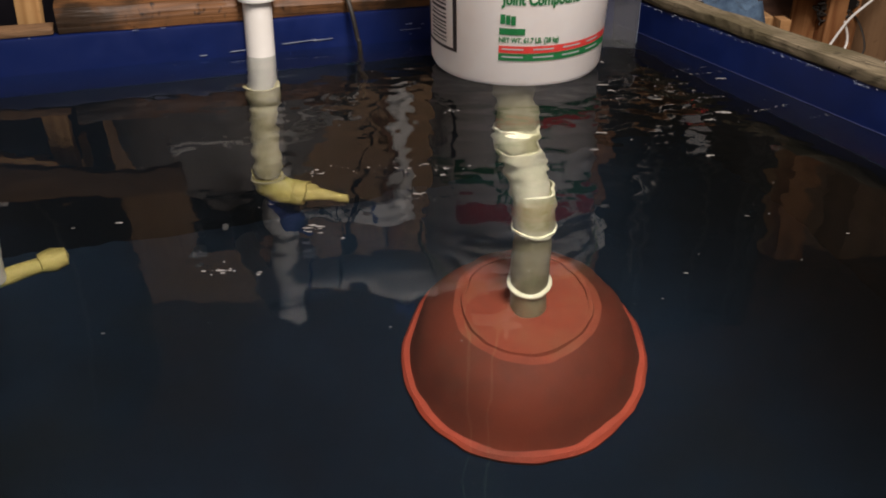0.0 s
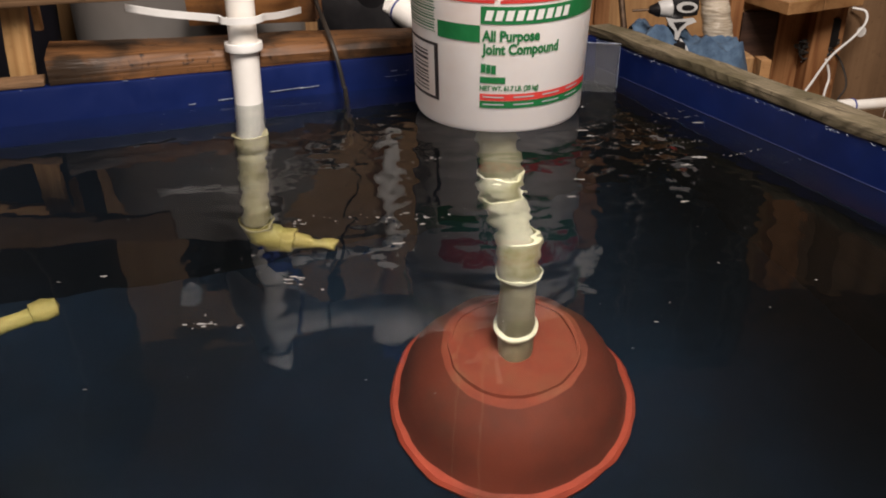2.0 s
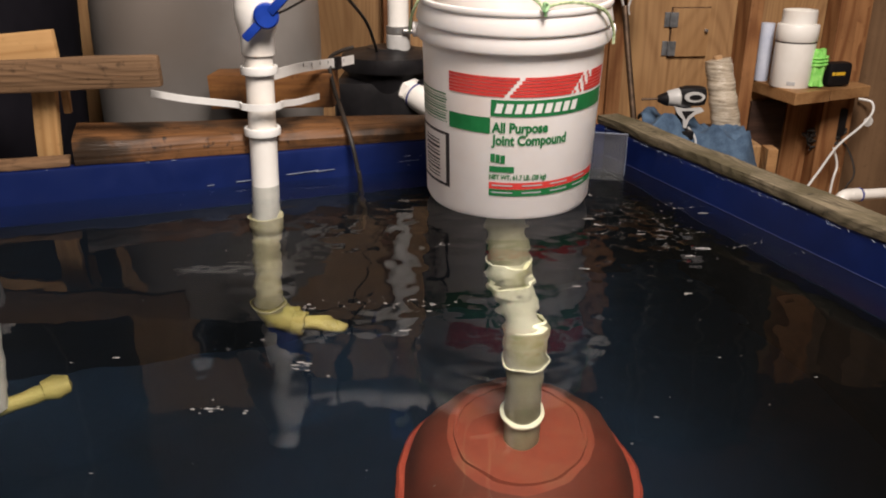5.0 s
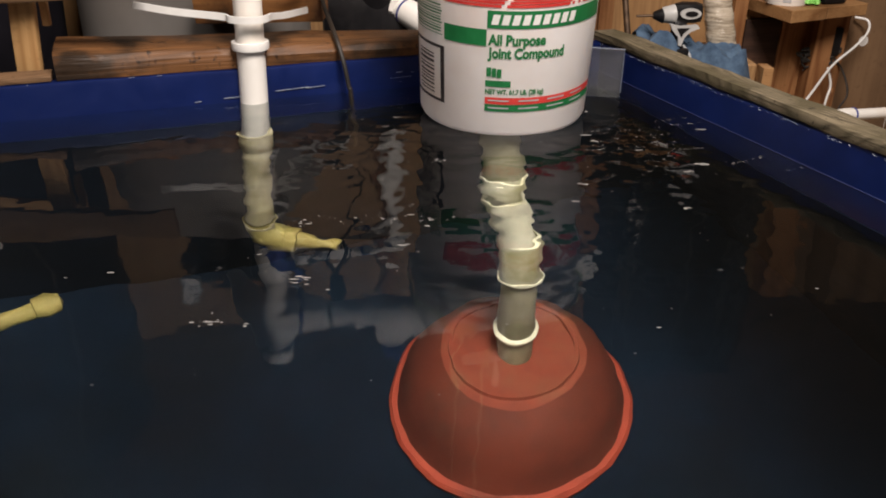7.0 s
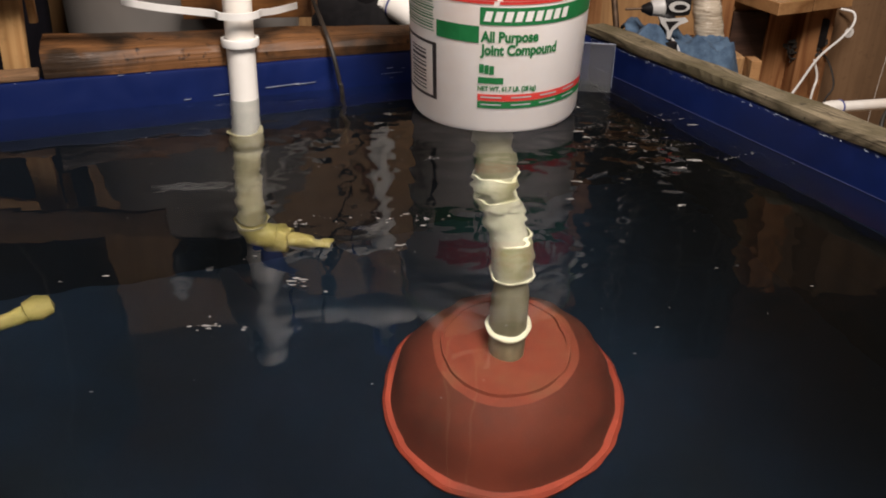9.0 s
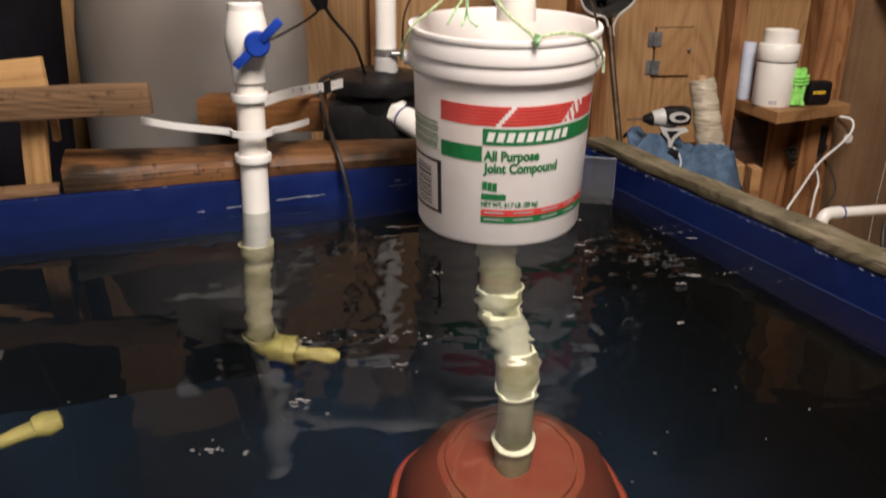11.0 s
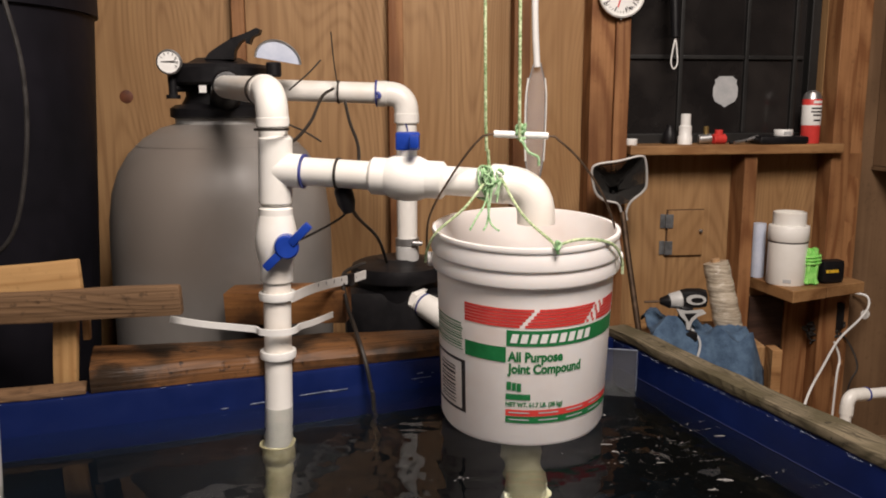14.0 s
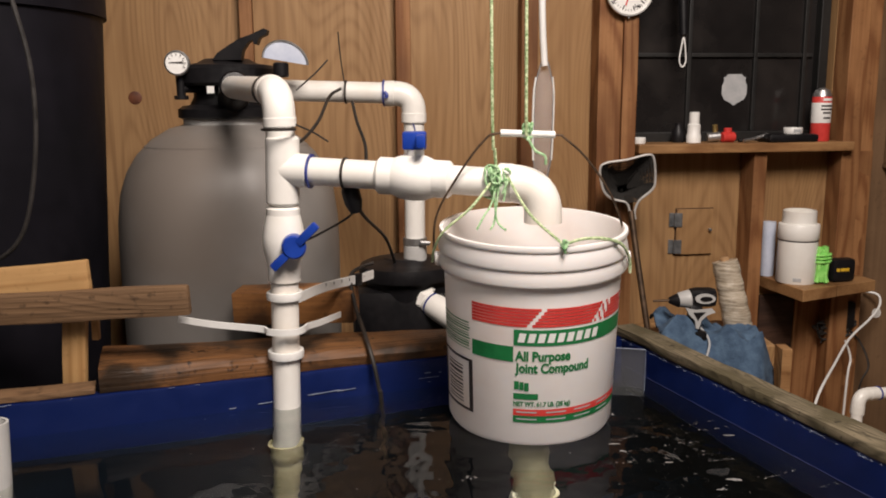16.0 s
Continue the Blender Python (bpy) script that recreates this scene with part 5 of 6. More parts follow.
part("blade_rim", tube([Vector(v) for v in [(0.2345, 2.1, 0.548), (0.2290, 2.1, 0.50), (0.2280, 2.1, 0.40), (0.2300, 2.1, 0.34)]], 0.0025, None, 6), WHITE, sp)
part("blade_rim", tube([Vector(v) for v in [(0.2765, 2.1, 0.548), (0.2805, 2.1, 0.50), (0.2790, 2.1, 0.40), (0.2765, 2.1, 0.34)]], 0.0018, None, 6), WHITE, sp)

# ---- corner shelf and its load ----
def prism(pts, z0, z1, bevel=0.002):
    b = bmesh.new()
    lo = [b.verts.new((*p, z0)) for p in pts]
    hi = [b.verts.new((*p, z1)) for p in pts]
    b.faces.new(lo)
    b.faces.new(hi)
    for i in range(len(pts)):
        b.faces.new((lo[i], lo[i - 1], hi[i - 1], hi[i]))
    if bevel:
        bmesh.ops.bevel(b, geom=b.edges[:], offset=bevel, segments=1, affect="EDGES")
    return b


sh = thing("corner_shelf", (1.1, 2.4, -0.12), "thick raw pine corner shelf of two boards", "shelf")
part("shelf_board", prism(((0.965, 2.470), (1.018, 2.222), (1.142, 2.284), (1.145, 2.470)), -0.101, -0.066), PINE_X, sh, "", False)
part("shelf_board", prism(((1.144, 2.285), (1.290, 2.356), (1.270, 2.475), (1.147, 2.470)), -0.100, -0.067), PINE_X, sh, "", False)
TZ = -0.066
pf = thing("pipe_fitting", (1.045, 2.345, TZ), "white plastic pipe coupling standing on the shelf", "fitting")
part("fitting_body", lathe([(0, 0), (0.055, 0), (0.056, 0.002), (0.0555, 0.124), (0.0548, 0.128), (0.0575, 0.132), (0.0575, 0.172), (0.056, 0.174), (0.0475, 0.176), (0.0470, 0.212), (0.044, 0.214), (0.044, 0.175), (0, 0.175)], (1.045, 2.345, TZ), seg=44), PVC, pf)
part("seam", lathe([(0.0550, 0.1245), (0.0562, 0.125), (0.0562, 0.1275), (0.0550, 0.128)], (1.045, 2.345, TZ), (0, 0, 1), 44, None, True), INK, pf, "dark seam line")
part("stamp", box((0.022, 0.001, 0.010), Matrix.Translation((1.0265, 2.2915, TZ + 0.014)) @ Matrix.Rotation(-0.35, 4, "Z")), STICKER, pf, "small grey printed stamp", False)
solo("paper_roll", lathe([(0.006, 0), (0.0195, 0), (0.020, 0.002), (0.020, 0.165), (0.0195, 0.167), (0.006, 0.167)], (0.991, 2.43, TZ + 0.0005), (0, 0, 1), 24, None, True), PAPER, "slim pale blue paper roll", "roll")
random.seed(8)
cord = thing("cord_hank", (1.106, 2.32, TZ), "hank of bright green cord on the shelf", "cord")
for i in range(11):
    a = i * math.tau / 11
    r_ = 0.019 if i % 2 else 0.011
    x, y = 1.106 + r_ * math.cos(a), 2.32 + r_ * 0.8 * math.sin(a)
    fl_ = 1.0 + 0.35 * random.random()
    part("cord_strand", tube([(1.106 + (x - 1.106) * 1.35 * fl_, 2.32 + (y - 2.32) * 1.3, TZ + 0.0045), (x, y, TZ + 0.022), (x + 0.002, y, TZ + 0.055), (x, y, TZ + 0.088), (1.106 + (x - 1.106) * 0.7, y, TZ + 0.106 + random.uniform(-.004, .004))], 0.0074, None, 6, 5), NEON, cord)
part("hank_core", lathe([(0, 0.004), (0.019, 0.006), (0.021, 0.03), (0.016, 0.058), (0.021, 0.085), (0.015, 0.104), (0, 0.108)], (1.106, 2.32, TZ), seg=20), NEON, cord)
part("hank_wrap", tube([(1.106 + 0.026 * math.cos(k * 0.7), 2.32 + 0.022 * math.sin(k * 0.7), TZ + 0.058 + 0.0011 * k) for k in range(28)], 0.0036, None, 6, 3), NEON, cord)
bx = thing("tape_measure", (1.172, 2.35, TZ), "black tape measure case with yellow marking", "tape measure")
part("measure_case", box((0.078, 0.04, 0.070), Matrix.Translation((1.176, 2.345, TZ + 0.035)) @ Matrix.Rotation(0.25, 4, "Z"), 0.014), BLACK, bx)
for i, wd in enumerate((0.010, 0.030)):
    part("marking", box((wd, 0.001, 0.009), Matrix.Translation((1.158 + i * 0.022, 2.3195 + i * 0.0056, TZ + 0.038)) @ Matrix.Rotation(0.25, 4, "Z")), YELLOW, bx, "yellow bar", False)

# ---- outlet, cables ----
ol = thing("power_outlet", wl(1.37, 0.02, -0.19), "white electrical outlet box on the wall", "outlet")
part("outlet_box", wbox(1.335, 1.405, 0.013, 0.040, -0.245, -0.135, 0.006), WHITE, ol)
part("socket", rod(wl(1.382, 0.039, -0.205), wl(1.382, 0.046, -0.205), 0.016), WHITE, ol)
solo("wall_tag", wbox(1.315, 1.352, 0.013, 0.018, -0.305, -0.262, 0.001), WHITE, "small white tag on the wall", "tag", smooth=False)
pc = thing("power_cable", wl(1.39, 0.05, -0.16), "white power cable running from the outlet to the floor", "cable")
part("cable", tube([(1.320, 2.475, -0.128), (1.352, 2.455, -0.135), (1.352, 2.44, -0.165), (1.31, 2.41, -0.20), (1.223, 2.35, -0.245), (1.13, 2.24, -0.29), (1.024, 2.10, -0.335), (0.98, 2.04, -0.42), (0.97, 2.03, FLOOR_Z)], 0.0036, None, 8, 8), WHITE, pc)
pc2 = thing("power_cable", wl(1.31, 0.03, -0.5), "thin white cable hanging down the wall", "cable")
part("cable", tube([(1.215, 2.36, -0.255), (1.235, 2.36, -0.31), (1.225, 2.35, -0.37), (1.22, 2.35, FLOOR_Z)], 0.0035, None, 8, 8), WHITE, pc2)
pc3 = thing("power_cable", wl(1.50, 0.03, -0.5), "pale cable hanging from a metal bracket", "cable")
part("cable", tube([wl(1.54, 0.04, 0.02), wl(1.525, 0.04, -0.08), wl(1.535, 0.04, -0.25), wl(1.528, 0.04, -0.45), wl(1.53, 0.04, FLOOR_Z)], 0.005, None, 8, 8), WHITE, pc3)
hb = thing("blue_hook", wl(1.545, 0.05, 0.0), "blue plastic hook with a white band on the wall", "hook")
part("hook_body", wbox(1.525, 1.575, 0.013, 0.060, -0.06, -0.005, 0.01), BLUE, hb)
part("hook_loop", tube([wl(1.525, 0.05, 0.030), wl(1.515, 0.05, 0.06), wl(1.535, 0.05, 0.09), wl(1.575, 0.05, 0.095)], 0.005, None, 8), ALU, hb)
random.seed(21)
ad = thing("adapter_tangle", wl(1.235, 0.07, -0.25), "black power adapter with tangled thin leads", "adapter")
part("adapter", wbox(1.215, 1.270, 0.060, 0.105, -0.235, -0.150, 0.008), BLACK, ad)
for i in range(5):
    c = [wl(1.14 + random.uniform(0, .14), 0.08 + random.uniform(0, .02), -0.235 + random.uniform(-.05, .03)) for _ in range(6)]
    part("lead", tube([wl(1.24, 0.09, -0.225), *c], 0.0032, None, 6, 6), RUBBER, ad)
part("lead", tube([wl(1.250, 0.09, -0.23), wl(1.29, 0.11, -0.28), wl(1.295, 0.15, -0.34), wl(1.27, 0.16, -0.38), wl(1.26, 0.16, -0.42)], 0.003, None, 6, 6), RUBBER, ad)

# ---- bench corner with towel, drill and twine ----
solo("bench_box", prism(((0.52, 2.02), (0.74, 1.985), (0.86, 2.0), (0.86, 2.26), (0.52, 2.22)), FLOOR_Z, -0.135, 0.004), PLY, "plywood box behind the tank edge", "box", smooth=False)
bb = thing("wood_offcut", (0.885, 1.96, FLOOR_Z), "upright pale pine offcut beside the towel", "offcut")
part("offcut", box((0.026, 0.05, 0.46), Matrix.Translation((0.874, 1.985, FLOOR_Z + 0.235)), 0.002), PINE_X, bb, "", False)
bm = bmesh.new()
gx, gy = 36, 18
gr = []
for i in range(gx + 1):
    row = []
    for j in range(gy + 1):
        u_, v_2 = i / gx, j / gy
        x = 0.556 + 0.310 * u_ + 0.02 * v_2 * math.sin(5 * u_)
        y = 2.10 - 0.17 * v_2 + 0.025 * math.sin(7 * u_)
        z = -0.103 + 0.024 * math.exp(-((u_ - 0.15) / 0.2) ** 2) + 0.013 * math.sin(17 * u_ + 7.5 * v_2) * (0.3 + v_2) + 0.034 * noise.noise(Vector((u_ * 5, v_2 * 3, 3.0))) + 0.010 * noise.noise(Vector((u_ * 17, v_2 * 11, 7.0)))
        z -= 0.13 * max(0, v_2 - 0.72) / 0.28 * (0.75 + 0.25 * u_)
        if u_ > 0.86:
            z -= 0.09 * (u_ - 0.86) / 0.14
        row.append(bm.verts.new((x, y, z)))
    gr.append(row)
for i in range(gx):
    for j in range(gy):
        bm.faces.new((gr[i][j], gr[i + 1][j], gr[i + 1][j + 1], gr[i][j + 1]))
tw = thing("towel", (0.68, 2.0, -0.13), "crumpled blue cloth towel draped over the box", "towel")
cl = part("cloth", bm, DENIM, tw)
sd = cl.modifiers.new("thick", "SOLIDIFY")
sd.thickness, sd.offset = 0.006, 0
part("hem", tube([gr_ + Vector((0, -0.002, 0.005)) for gr_ in [Vector((0.668 + 0.012 * math.sin(k * 0.9), 2.02 - 0.10 * k / 5, -0.098 - 0.013 * k)) for k in range(6)]], 0.003, None, 6, 4), STICKER, tw, "pale towel hem")
def upright(pts, y0, y1):
    """A flat shape drawn in x and z, standing between two y."""
    b = bmesh.new()
    lo, hi = ([b.verts.new((x, y, z)) for x, z in pts] for y in (y0, y1))
    b.faces.new(lo)
    b.faces.new(hi)
    for i in range(len(pts)):
        b.faces.new((lo[i], lo[i - 1], hi[i - 1], hi[i]))
    return b


dr = thing("cordless_drill", (0.63, 2.03, -0.10), "black and white cordless drill lying on the towel", "drill")
DZ = -0.022
part("bit", rod((0.545, 2.03, DZ - 0.002), (0.592, 2.03, DZ), 0.0032, None, 8), WIRE, dr, "dark steel drill bit")
part("chuck", rod((0.586, 2.03, DZ), (0.612, 2.03, DZ), 0.009, None, 20, 0.019), BLACK, dr)
part("gearbox", rod((0.608, 2.03, DZ + 0.001), (0.642, 2.03, DZ + 0.004), 0.019, None, 24, 0.024), PVC_PALE, dr, "grey gear housing")
part("motor_housing", box((0.075, 0.045, 0.052), Matrix.Translation((0.672, 2.03, DZ + 0.008)), 0.020), BLACK, dr)
part("side_panel", upright([(0.673 + 0.026 * math.cos(k * math.tau / 20), DZ + 0.009 + 0.013 * math.sin(k * math.tau / 20)) for k in range(20)], 2.0035, 2.010), PVC_PALE, dr, "pale oval side panel")
part("vent", upright([(0.675 + 0.016 * math.cos(k * math.tau / 16), DZ + 0.009 + 0.0065 * math.sin(k * math.tau / 16)) for k in range(16)], 2.0015, 2.0033), BLACK, dr, "black inset")
part("grip", span((0.655, 2.025, DZ - 0.012), (0.645, 2.015, DZ - 0.080), 0.034, 0.028, 0.008, 0, None, (0, 1, 0), 0), BLACK, dr)
part("grip_panel", upright([(0.622, DZ - 0.014), (0.650, DZ - 0.020), (0.690, DZ - 0.016), (0.697, DZ - 0.024), (0.676, DZ - 0.032), (0.662, DZ - 0.046), (0.656, DZ - 0.068), (0.648, DZ - 0.066), (0.646, DZ - 0.046), (0.630, DZ - 0.030)], 1.993, 2.006), PVC_PALE, dr, "pale grip panel")
part("grip_inset", upright([(0.640, DZ - 0.024), (0.672, DZ - 0.023), (0.658, DZ - 0.036), (0.653, DZ - 0.046)], 1.9915, 1.9928), BLACK, dr, "black rubber inset")
part("battery", box((0.060, 0.05, 0.026), Matrix.Translation((0.648, 2.015, DZ - 0.088)), 0.006), BLACK, dr)
cn = thing("twine_cone", (0.775, 2.08, -0.135), "tall spool of shiny cream poly twine", "twine")
ca, cb = Vector((0.796, 2.085, -0.134)), Vector((0.752, 2.11, 0.070))
ln = (cb - ca).length
part("spool_core", rod(ca, cb + (cb - ca).normalized() * 0.006, 0.012), CARD, cn, "cardboard core")
prof_ = [(0, 0.002)]
for i in range(44):
    z = 0.004 + (ln - 0.008) * i / 43
    prof_.append((0.0375 - 0.004 * i / 43 + (0.0007 if i % 2 else 0.0) + 0.001 * math.sin(i * 0.7), z))
prof_.append((0, ln - 0.002))
part("winding", lathe(prof_, ca, cb - ca, 36), TWINE, cn, "wound twine")

# ---- drain pipe beyond the tank's edge ----
dp = thing("drain_pipe", (1.04, 1.93, FLOOR_Z), "white plastic drain pipe with an elbow", "pipe")
E0 = Vector((1.055, 1.93, -0.222))
part("stand_pipe", pipe((1.030, 1.90, FLOOR_Z), E0 - Vector((0.004, 0.004, 0.03)), 0.0140), PVC, dp)
part("elbow", elbow(E0 - Vector((0.004, 0.004, 0.050)), E0, E0 + Vector((0.055, 0.02, -0.003)), 0.0165), PVC, dp)
part("run_pipe", pipe(E0 + Vector((0.03, 0.01, -0.002)), E0 + Vector((0.75, 0.24, -0.03)), 0.0140), PVC, dp)
part("primer_ring", pipe(E0 + Vector((0.055, 0.02, -0.003)), E0 + Vector((0.059, 0.0213, -0.003)), 0.0182, wall=0.004), PRIMER, dp, "blue primer ring")
solo("black_hose", tube([(1.24, 1.80, FLOOR_Z + 0.01), (1.22, 1.86, -0.42), (1.21, 1.90, -0.30), (1.24, 1.95, -0.235), (1.34, 2.0, -0.20), (1.6, 2.05, -0.3), (1.8, 2.05, FLOOR_Z)], 0.006, None, 8), RUBBER, "thin black hose over the drain pipe", "hose")

# ---- cap board on the side wall, clear sheet in the corner ----
nrm = Vector((-SIDE.y, SIDE.x))
nrm = nrm if nrm.x > 0 else -nrm


def capp(s, off, z):
    p = CORNER + SIDE * s + nrm * off
    return Vector((p.x, p.y, z))


cap = thing("tank_cap_board", capp(0.6, 0.02, RIM), "weathered grey-green board capping the tank wall", "board")
plank("cap_board", capp(-0.03, 0.024, RIM + 0.010), capp(2.2, 0.024, RIM + 0.010), 0.050, 0.018, CAP, "", "", cap, (0, 0, 1), 0.004, 0.004, 60)
plank("lower_board", capp(-0.03, 0.060, RIM - 0.012), capp(2.2, 0.060, RIM - 0.012), 0.040, 0.020, CAP, "", "", cap, (0, 0, 1), 0.004, 0.004, 60)
random.seed(5)
bm = None
for i in range(130):
    s = random.uniform(0.0, 1.3)
    z = RIM - random.uniform(0.000, 0.004)
    L_ = random.uniform(0.002, 0.008)
    bm = tube([capp(s, -0.003, z), capp(s + L_ * 0.5, -0.004, z - random.uniform(0, .0015)), capp(s + L_, -0.003, z - random.uniform(-.001, .002))], random.uniform(0.00015, 0.0004), bm, 4, 2)
fr = part("frayed_edge", bm, SCUFF, tank, "pale frayed edge of the liner")
fr["kind"] = "stuff"
bm = None
for i in range(9):
    s = random.uniform(0.3, 1.5)
    z = random.uniform(0.002, 0.050) if random.random() < 0.6 else RIM
    L_ = random.uniform(0.002, 0.010) if i % 6 else random.uniform(0.02, 0.05)
    bm = tube([rimp(s, -0.0016, z), rimp(s - L_, -0.0016, z + L_ * 0.02)], 0.0004, bm, 4, 2)
for s, z, L_ in ((0.795, 0.0060, 0.012), (0.745, 0.0085, 0.055), (0.655, 0.0140, 0.060), (0.60, 0.0150, 0.035), (0.43, 0.030, 0.012)):
    bm = tube([rimp(s, -0.0018, z), rimp(s - L_ * 0.5, -0.0018, z + L_ * 0.02), rimp(s - L_, -0.0018, z + L_ * 0.045)], 0.0007, bm, 4, 3)
fr = part("scratches", bm, SCUFF, tank, "pale scratches in the liner")
fr["kind"] = "stuff"
sheet = solo("clear_sheet", span((0.1900, 1.4859, 0.0180), (0.3860, 1.4510, 0.0152), 0.004, 0.120, 0, 0, None, cuts=0), SHEET, "clear acrylic sheet standing in the tank corner", "sheet", smooth=False)
sheet.visible_shadow = False
sheet["label"] = "clear acrylic sheet standing in the tank corner"

ed = [(0.1900, 1.4784, 0.0811), (0.3860, 1.4435, 0.0783), (0.3870, 1.4506, -0.0149)]
edge = tube(ed, 0.0008, None, 5, smooth=False)
eo = new("sheet_edge", quick(edge, "sheet_edge", SCUFF))
eo.parent = sheet
# notches on the straps
for a, b, n_ in (((-0.4580, 1.3562, 0.1688), (-0.3450, 1.3486, 0.1496), 7), ((-0.2450, 1.4802, 0.1926), (-0.1600, 1.6588, 0.1785), 7)):
    for i in range(n_):
        p = Vector(a).lerp(Vector(b), (i + 0.5) / n_)
        part("notch", box((0.0012, 0.0012, 0.006), Matrix.Translation(p + Vector((0.001, -0.0026, 0.001)))), RUBBER, pw, "", False)
# ---- cords by the pipes ----
acd = thing("air_line", (-0.1500, 1.5915, 0.1166), "dark air line hanging over the timber into the water", "hose")
part("air_hose", tube([(-0.150, 1.690, 0.200), (-0.172, 1.668, 0.196), (-0.190, 1.620, 0.185), (-0.175, 1.560, 0.138), (-0.153, 1.490, 0.109), (-0.136, 1.425, 0.094), (-0.124, 1.403, 0.062), (-0.116, 1.398, 0.020), (-0.112, 1.400, -0.02), (-0.110, 1.42, -0.30)], 0.0042, None, 8), RUBBER, acd)
cords = thing("pump_power_lead", (-0.1500, 1.5758, 0.3159), "thin black cord with an inline switch strapped to the pipes", "cord")
part("lead", tube([(-0.2050, 1.8588, 0.5438), (-0.1850, 1.7618, 0.5011), (-0.1580, 1.6653, 0.4534), (-0.1500, 1.5683, 0.4107), (-0.1520, 1.4208, 0.3740), (-0.1450, 1.4741, 0.3330), (-0.1250, 1.7316, 0.2480), (-0.1150, 1.8683, 0.1684)], 0.0035, None, 8), RUBBER, cords)
part("lead", tube([(-0.1520, 1.3813, 0.3658), (-0.1620, 1.3932, 0.3417), (-0.2300, 1.4063, 0.3026), (-0.2920, 1.4085, 0.2747), (-0.2990, 1.4142, 0.2029), (-0.3020, 1.4204, 0.1232)], 0.0022, None, 8), RUBBER, cords)
part("strap_clamp", box((0.020, 0.012, 0.026), Matrix.Translation((-0.176, 1.622, 0.1785)) @ Matrix.Rotation(1.1, 4, "Z"), 0.002), BLACK, cords, "black clamp on the strap")
part("inline_switch", lathe([(0, -0.032), (0.010, -0.030), (0.016, -0.012), (0.016, 0.010), (0.008, 0.030), (0, 0.032)], (-0.1530, 1.3650, 0.3816), (-0.25, 0, 1), 16), BLACK, cords)
part("hook_lead", tube([(-0.2300, 1.8515, 0.5734), (-0.2500, 1.8078, 0.5549), (-0.2620, 1.7116, 0.5022), (-0.2850, 1.6143, 0.4644), (-0.3000, 1.5632, 0.4755)], 0.0035, None, 8), RUBBER, cords)
for c, ax, r in ((TEE + u * 0.112, u, R15 + 0.002), (TOPC + ev * 0.070, ev, 0.0285), (TOPC + ev * 0.088, ev, R15 + 0.002), (Vector((-0.2220, 1.8871, 0.5661)), Vector((1, 0, -0.03)), R15 + 0.002), (Vector((-0.2715, 1.3459, 0.4970)), Vector((0, 0, 1)), 0.0285)):
    part("cable_tie", lathe([(r - 0.003, -0.002), (r + 0.001, -0.002), (r + 0.001, 0.002), (r - 0.003, 0.002)], c, ax, 28, None, True), RUBBER, cords, "black cable tie")
for pts in ([(-0.2220, 1.8574, 0.5869), (-0.2280, 1.8513, 0.6386), (-0.2320, 1.8466, 0.6984)], [(-0.2500, 1.4059, 0.5634), (-0.2250, 1.4537, 0.5922), (-0.2050, 1.4818, 0.6175)], [(-0.2450, 1.3603, 0.5046), (-0.2200, 1.3814, 0.4912), (-0.1950, 1.3928, 0.4741)]):
    part("tie_tail", tube(pts, 0.0016, None, 6), RUBBER, cords)
KNOT = mat("red_knot", (0.06, 0.018, 0.008), (0.16, 0.05, 0.02), 40.0, rough=0.6, bump=0.1)
solo("wood_knot", lathe([(0, 0.0), (0.018, 0.0), (0.015, 0.001), (0, 0.0015)], wl(-0.842, 0.0, 0.475), WALL.to_3x3() @ Vector((0, -1, 0)), 24), KNOT, "dark round knot in the plywood", "knot", kind="structure")

# hose along the black tub
HOSE_GREY = mat("grey_hose", (0.016, 0.015, 0.014), (0.055, 0.05, 0.048), 30.0, rough=0.45)
hs = solo("grey_hose", tube([(-0.742, 1.385, 0.80), (-0.727, 1.394, 0.715), (-0.711, 1.403, 0.603), (-0.719, 1.413, 0.474), (-0.750, 1.423, 0.342), (-0.790, 1.428, 0.278), (-0.86, 1.43, 0.24)], 0.0042, None, 8), HOSE_GREY, "thin grey hose hanging beside the black tub", "hose")
solo("plastic_disc", rod((-0.8000, 1.3504, 0.2741), (-0.8000, 1.3703, 0.2757), 0.018), WHITE, "small round white plastic disc on the board", "disc")

# ---- things under water ----
hose = thing("water_inlet", (-0.5, 1.0, -0.45), "yellowed inlet pipe with a knobbed end under water", "pipe")
part("inlet_tube", rod((-0.800, 0.93, -0.590), (-0.575, 1.085, -0.545), 0.015), PVC_ALGAE, hose)
part("inlet_knob", lathe([(0, -0.024), (0.018, -0.02), (0.024, 0), (0.018, 0.02), (0, 0.024)], (-0.578, 1.083, -0.545), (0.8, 0.5, 0.05), 20), PVC_ALGAE, hose)

part("stand_pipe", pipe((-0.640, 1.05, 0.095), (-0.655, 1.03, -0.55), 0.0242), PVC_PALE, hose, "pale upright pipe that ends just above the water")

# foam and drifting bubbles on the water
random.seed(33)
foam = bmesh.new()


def fleck(x, y, r, flat=0.35):
    b = bmesh.new()
    bmesh.ops.create_icosphere(b, subdivisions=1, radius=r, matrix=Matrix.Translation((x, y, r * 0.05)) @ Matrix.Diagonal((1 + random.random() ** 3 * 4.0, 1, flat, 1)))
    merge(foam, b)


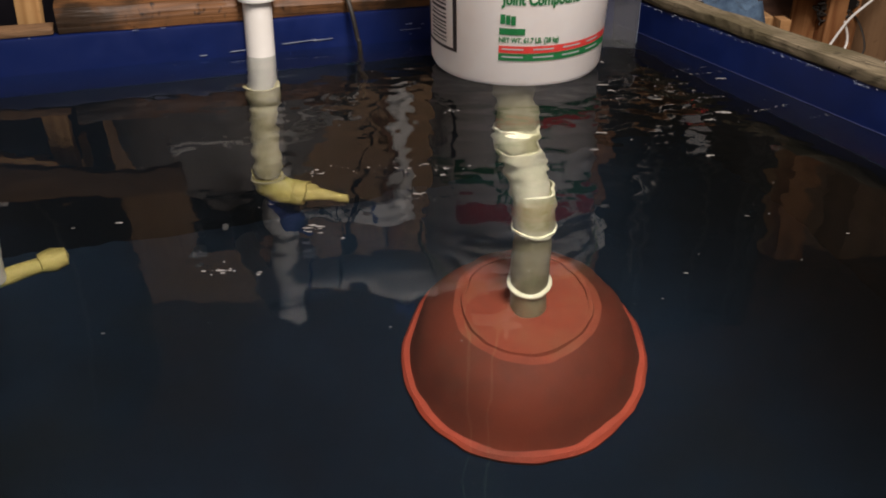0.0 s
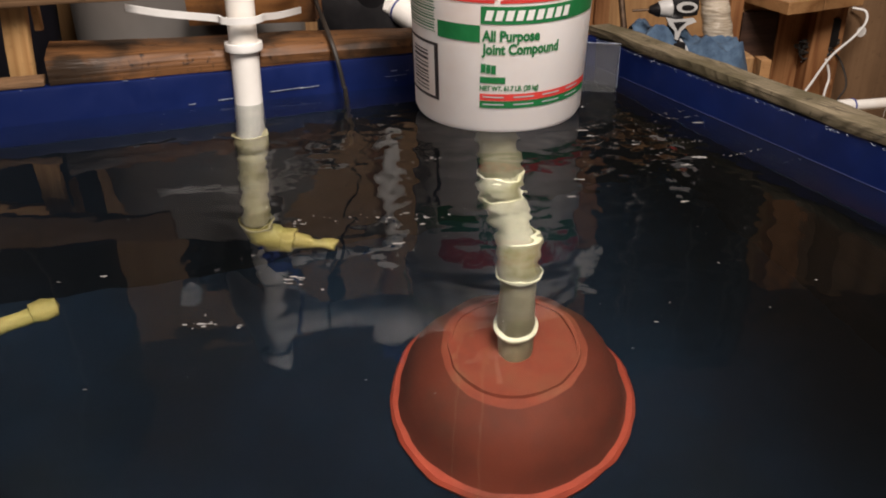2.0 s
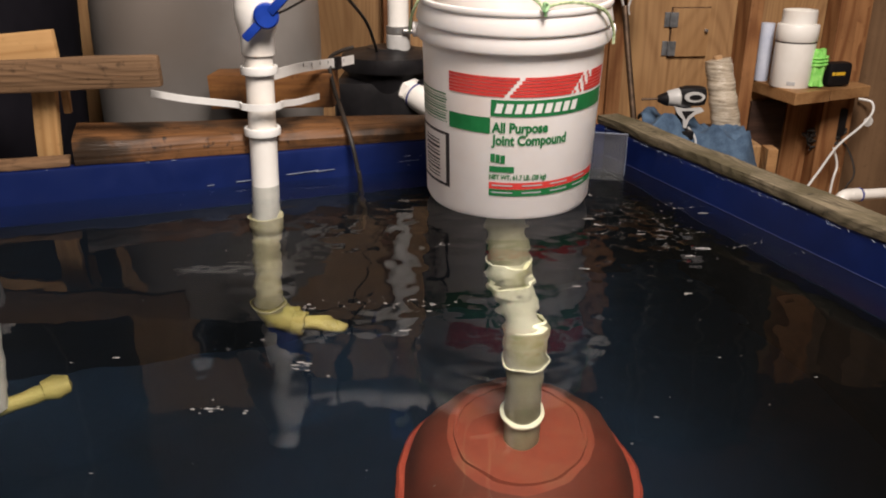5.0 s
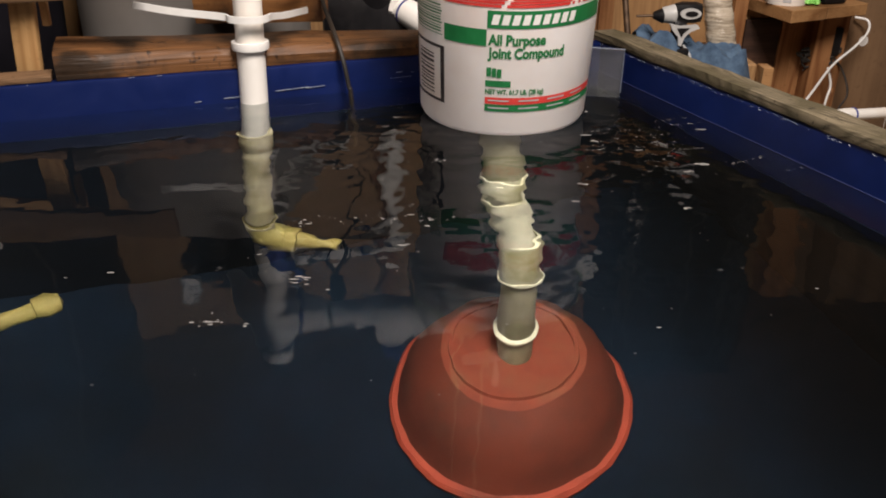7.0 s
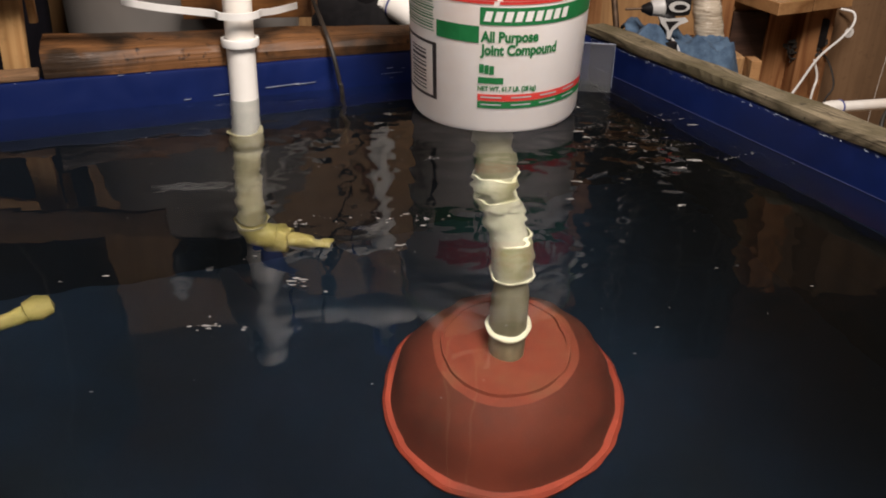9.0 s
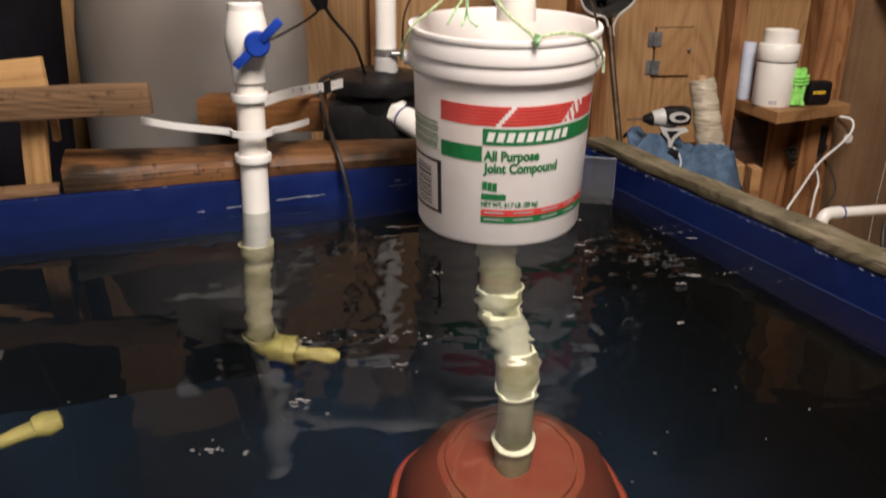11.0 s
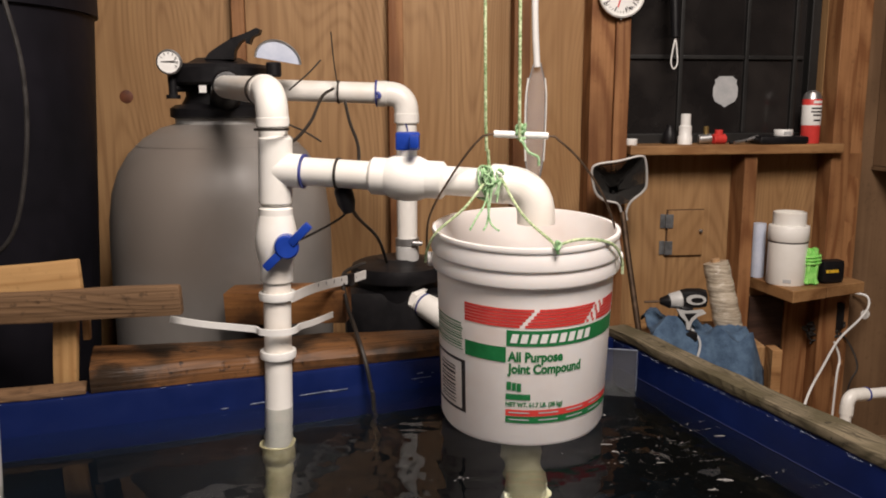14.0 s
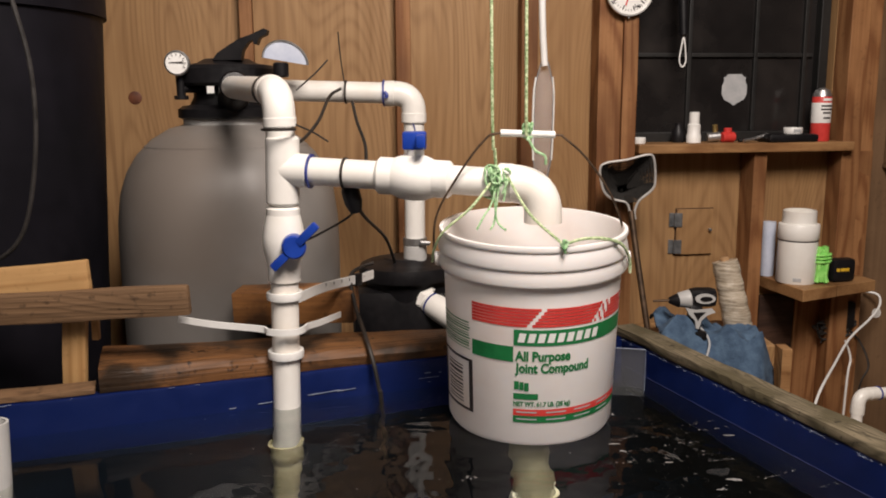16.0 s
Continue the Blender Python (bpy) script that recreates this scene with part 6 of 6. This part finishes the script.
for x, y, n_, sp_ in ((-0.10, 0.86, 16, 0.02), (-0.17, 0.62, 12, 0.014), (0.03, 0.86, 12, 0.015), (-0.02, 0.86, 10, 0.014), (0.0, 0.78, 8, 0.01), (-0.10, 0.70, 9, 0.012), (0.05, 1.07, 8, 0.012)):
    for _ in range(n_):
        fleck(x + random.gauss(0, sp_), y + random.gauss(0, sp_ * 0.6), random.uniform(0.0005, 0.0016))
for x, y, r in ((0.43, 1.06, 0.0060), (0.40, 1.03, 0.0032), (0.35, 1.12, 0.0026), (0.28, 1.19, 0.0030), (0.285, 1.16, 0.0028), (0.26, 1.33, 0.0034), (0.30, 1.315, 0.0024), (0.47, 1.22, 0.0030), (0.24, 0.98, 0.0026), (0.22, 0.92, 0.0022), (0.36, 0.90, 0.0022), (-0.31, 0.72, 0.0018)):
    for _ in range(4):
        fleck(x + random.gauss(0, r), y + random.gauss(0, r * 0.5), r * random.uniform(0.4, 0.8), 0.14)
for _ in range(70):
    fleck(random.uniform(-0.45, 0.45), random.uniform(0.5, 1.35), random.uniform(0.0003, 0.0008))
for _ in range(20):
    x = random.uniform(0.18, 0.52)
    fleck(x, 1.02 + random.uniform(0, 0.36) * (1 - 0.4 * x), random.uniform(0.0003, 0.0009))
for k in range(4):
    x0, y0, a = 0.20 + 0.07 * k, 1.10 + 0.055 * k, 0.55 + 0.1 * k
    for _ in range(12):
        t = random.random() * 0.15
        fleck(x0 + t, y0 + t * a * 0.45 + random.gauss(0, .003), random.uniform(0.0005, 0.0014), 0.2)
for k in range(6):
    x, y, a = 0.25 + 0.07 * k + random.uniform(-.02, .02), 1.17 - 0.02 * k + random.uniform(-.08, .08), random.uniform(0.2, 0.6)
    run, bend = random.uniform(0.05, 0.13), random.uniform(-0.8, 0.8)
    for _ in range(17):
        q = random.random() ** 1.3 * run
        fleck(x + q, y + q * a + bend * q * q + random.gauss(0, .0025), random.uniform(0.0003, 0.0008), 0.25)
solo("foam_flecks", foam, FOAM, "small white foam flecks and bubbles on the water", "foam", kind="stuff")

# ---- everything behind the tank stands on slightly higher ground; the pail hangs a little forward ----
RISE = (
    (-0.027, 0.084, "wall_north window window_sill shield_sticker nozzle bottle_cap dark_bottle hose_fitting red_valve pliers black_case tape_roll spray_can dial_thermometer torch_lanyard wall_stud wall_panel wall_hatch wood_knot wall_cabinet"),
    (0.006, 0.076, "power_outlet wall_tag blue_hook adapter_tangle corner_shelf pipe_fitting paper_roll cord_hank tape_measure power_cable"),
    (0.006, 0.052, "bench_box wood_offcut towel cordless_drill twine_cone"),
    (-0.033, 0.042, "sand_filter pump_pipe"),
    (-0.010, 0.042, "pool_pump"),
    (-0.033, 0.030, "black_tub"),
    (-0.010, 0.062, "dip_net"),
    (-0.049, 0.054, "skimmer"),
    (0.018, 0.024, "drain_pipe black_hose"),
)
for ob in [o for o in scene.objects if o.parent is None and o.type in ("MESH", "EMPTY")]:
    for dy, dz, names in RISE:
        if ob.name.split(".")[0].rstrip("_0123456789") in names.split():
            ob.matrix_basis = Matrix.Translation((0, dy, dz)) @ ob.matrix_basis
TILT = Matrix.Translation((0, 1.385, 0)) @ Matrix.Rotation(radians(4.5), 4, "X") @ Matrix.Translation((0, -1.385, 0))
pail.matrix_basis = TILT @ pail.matrix_basis
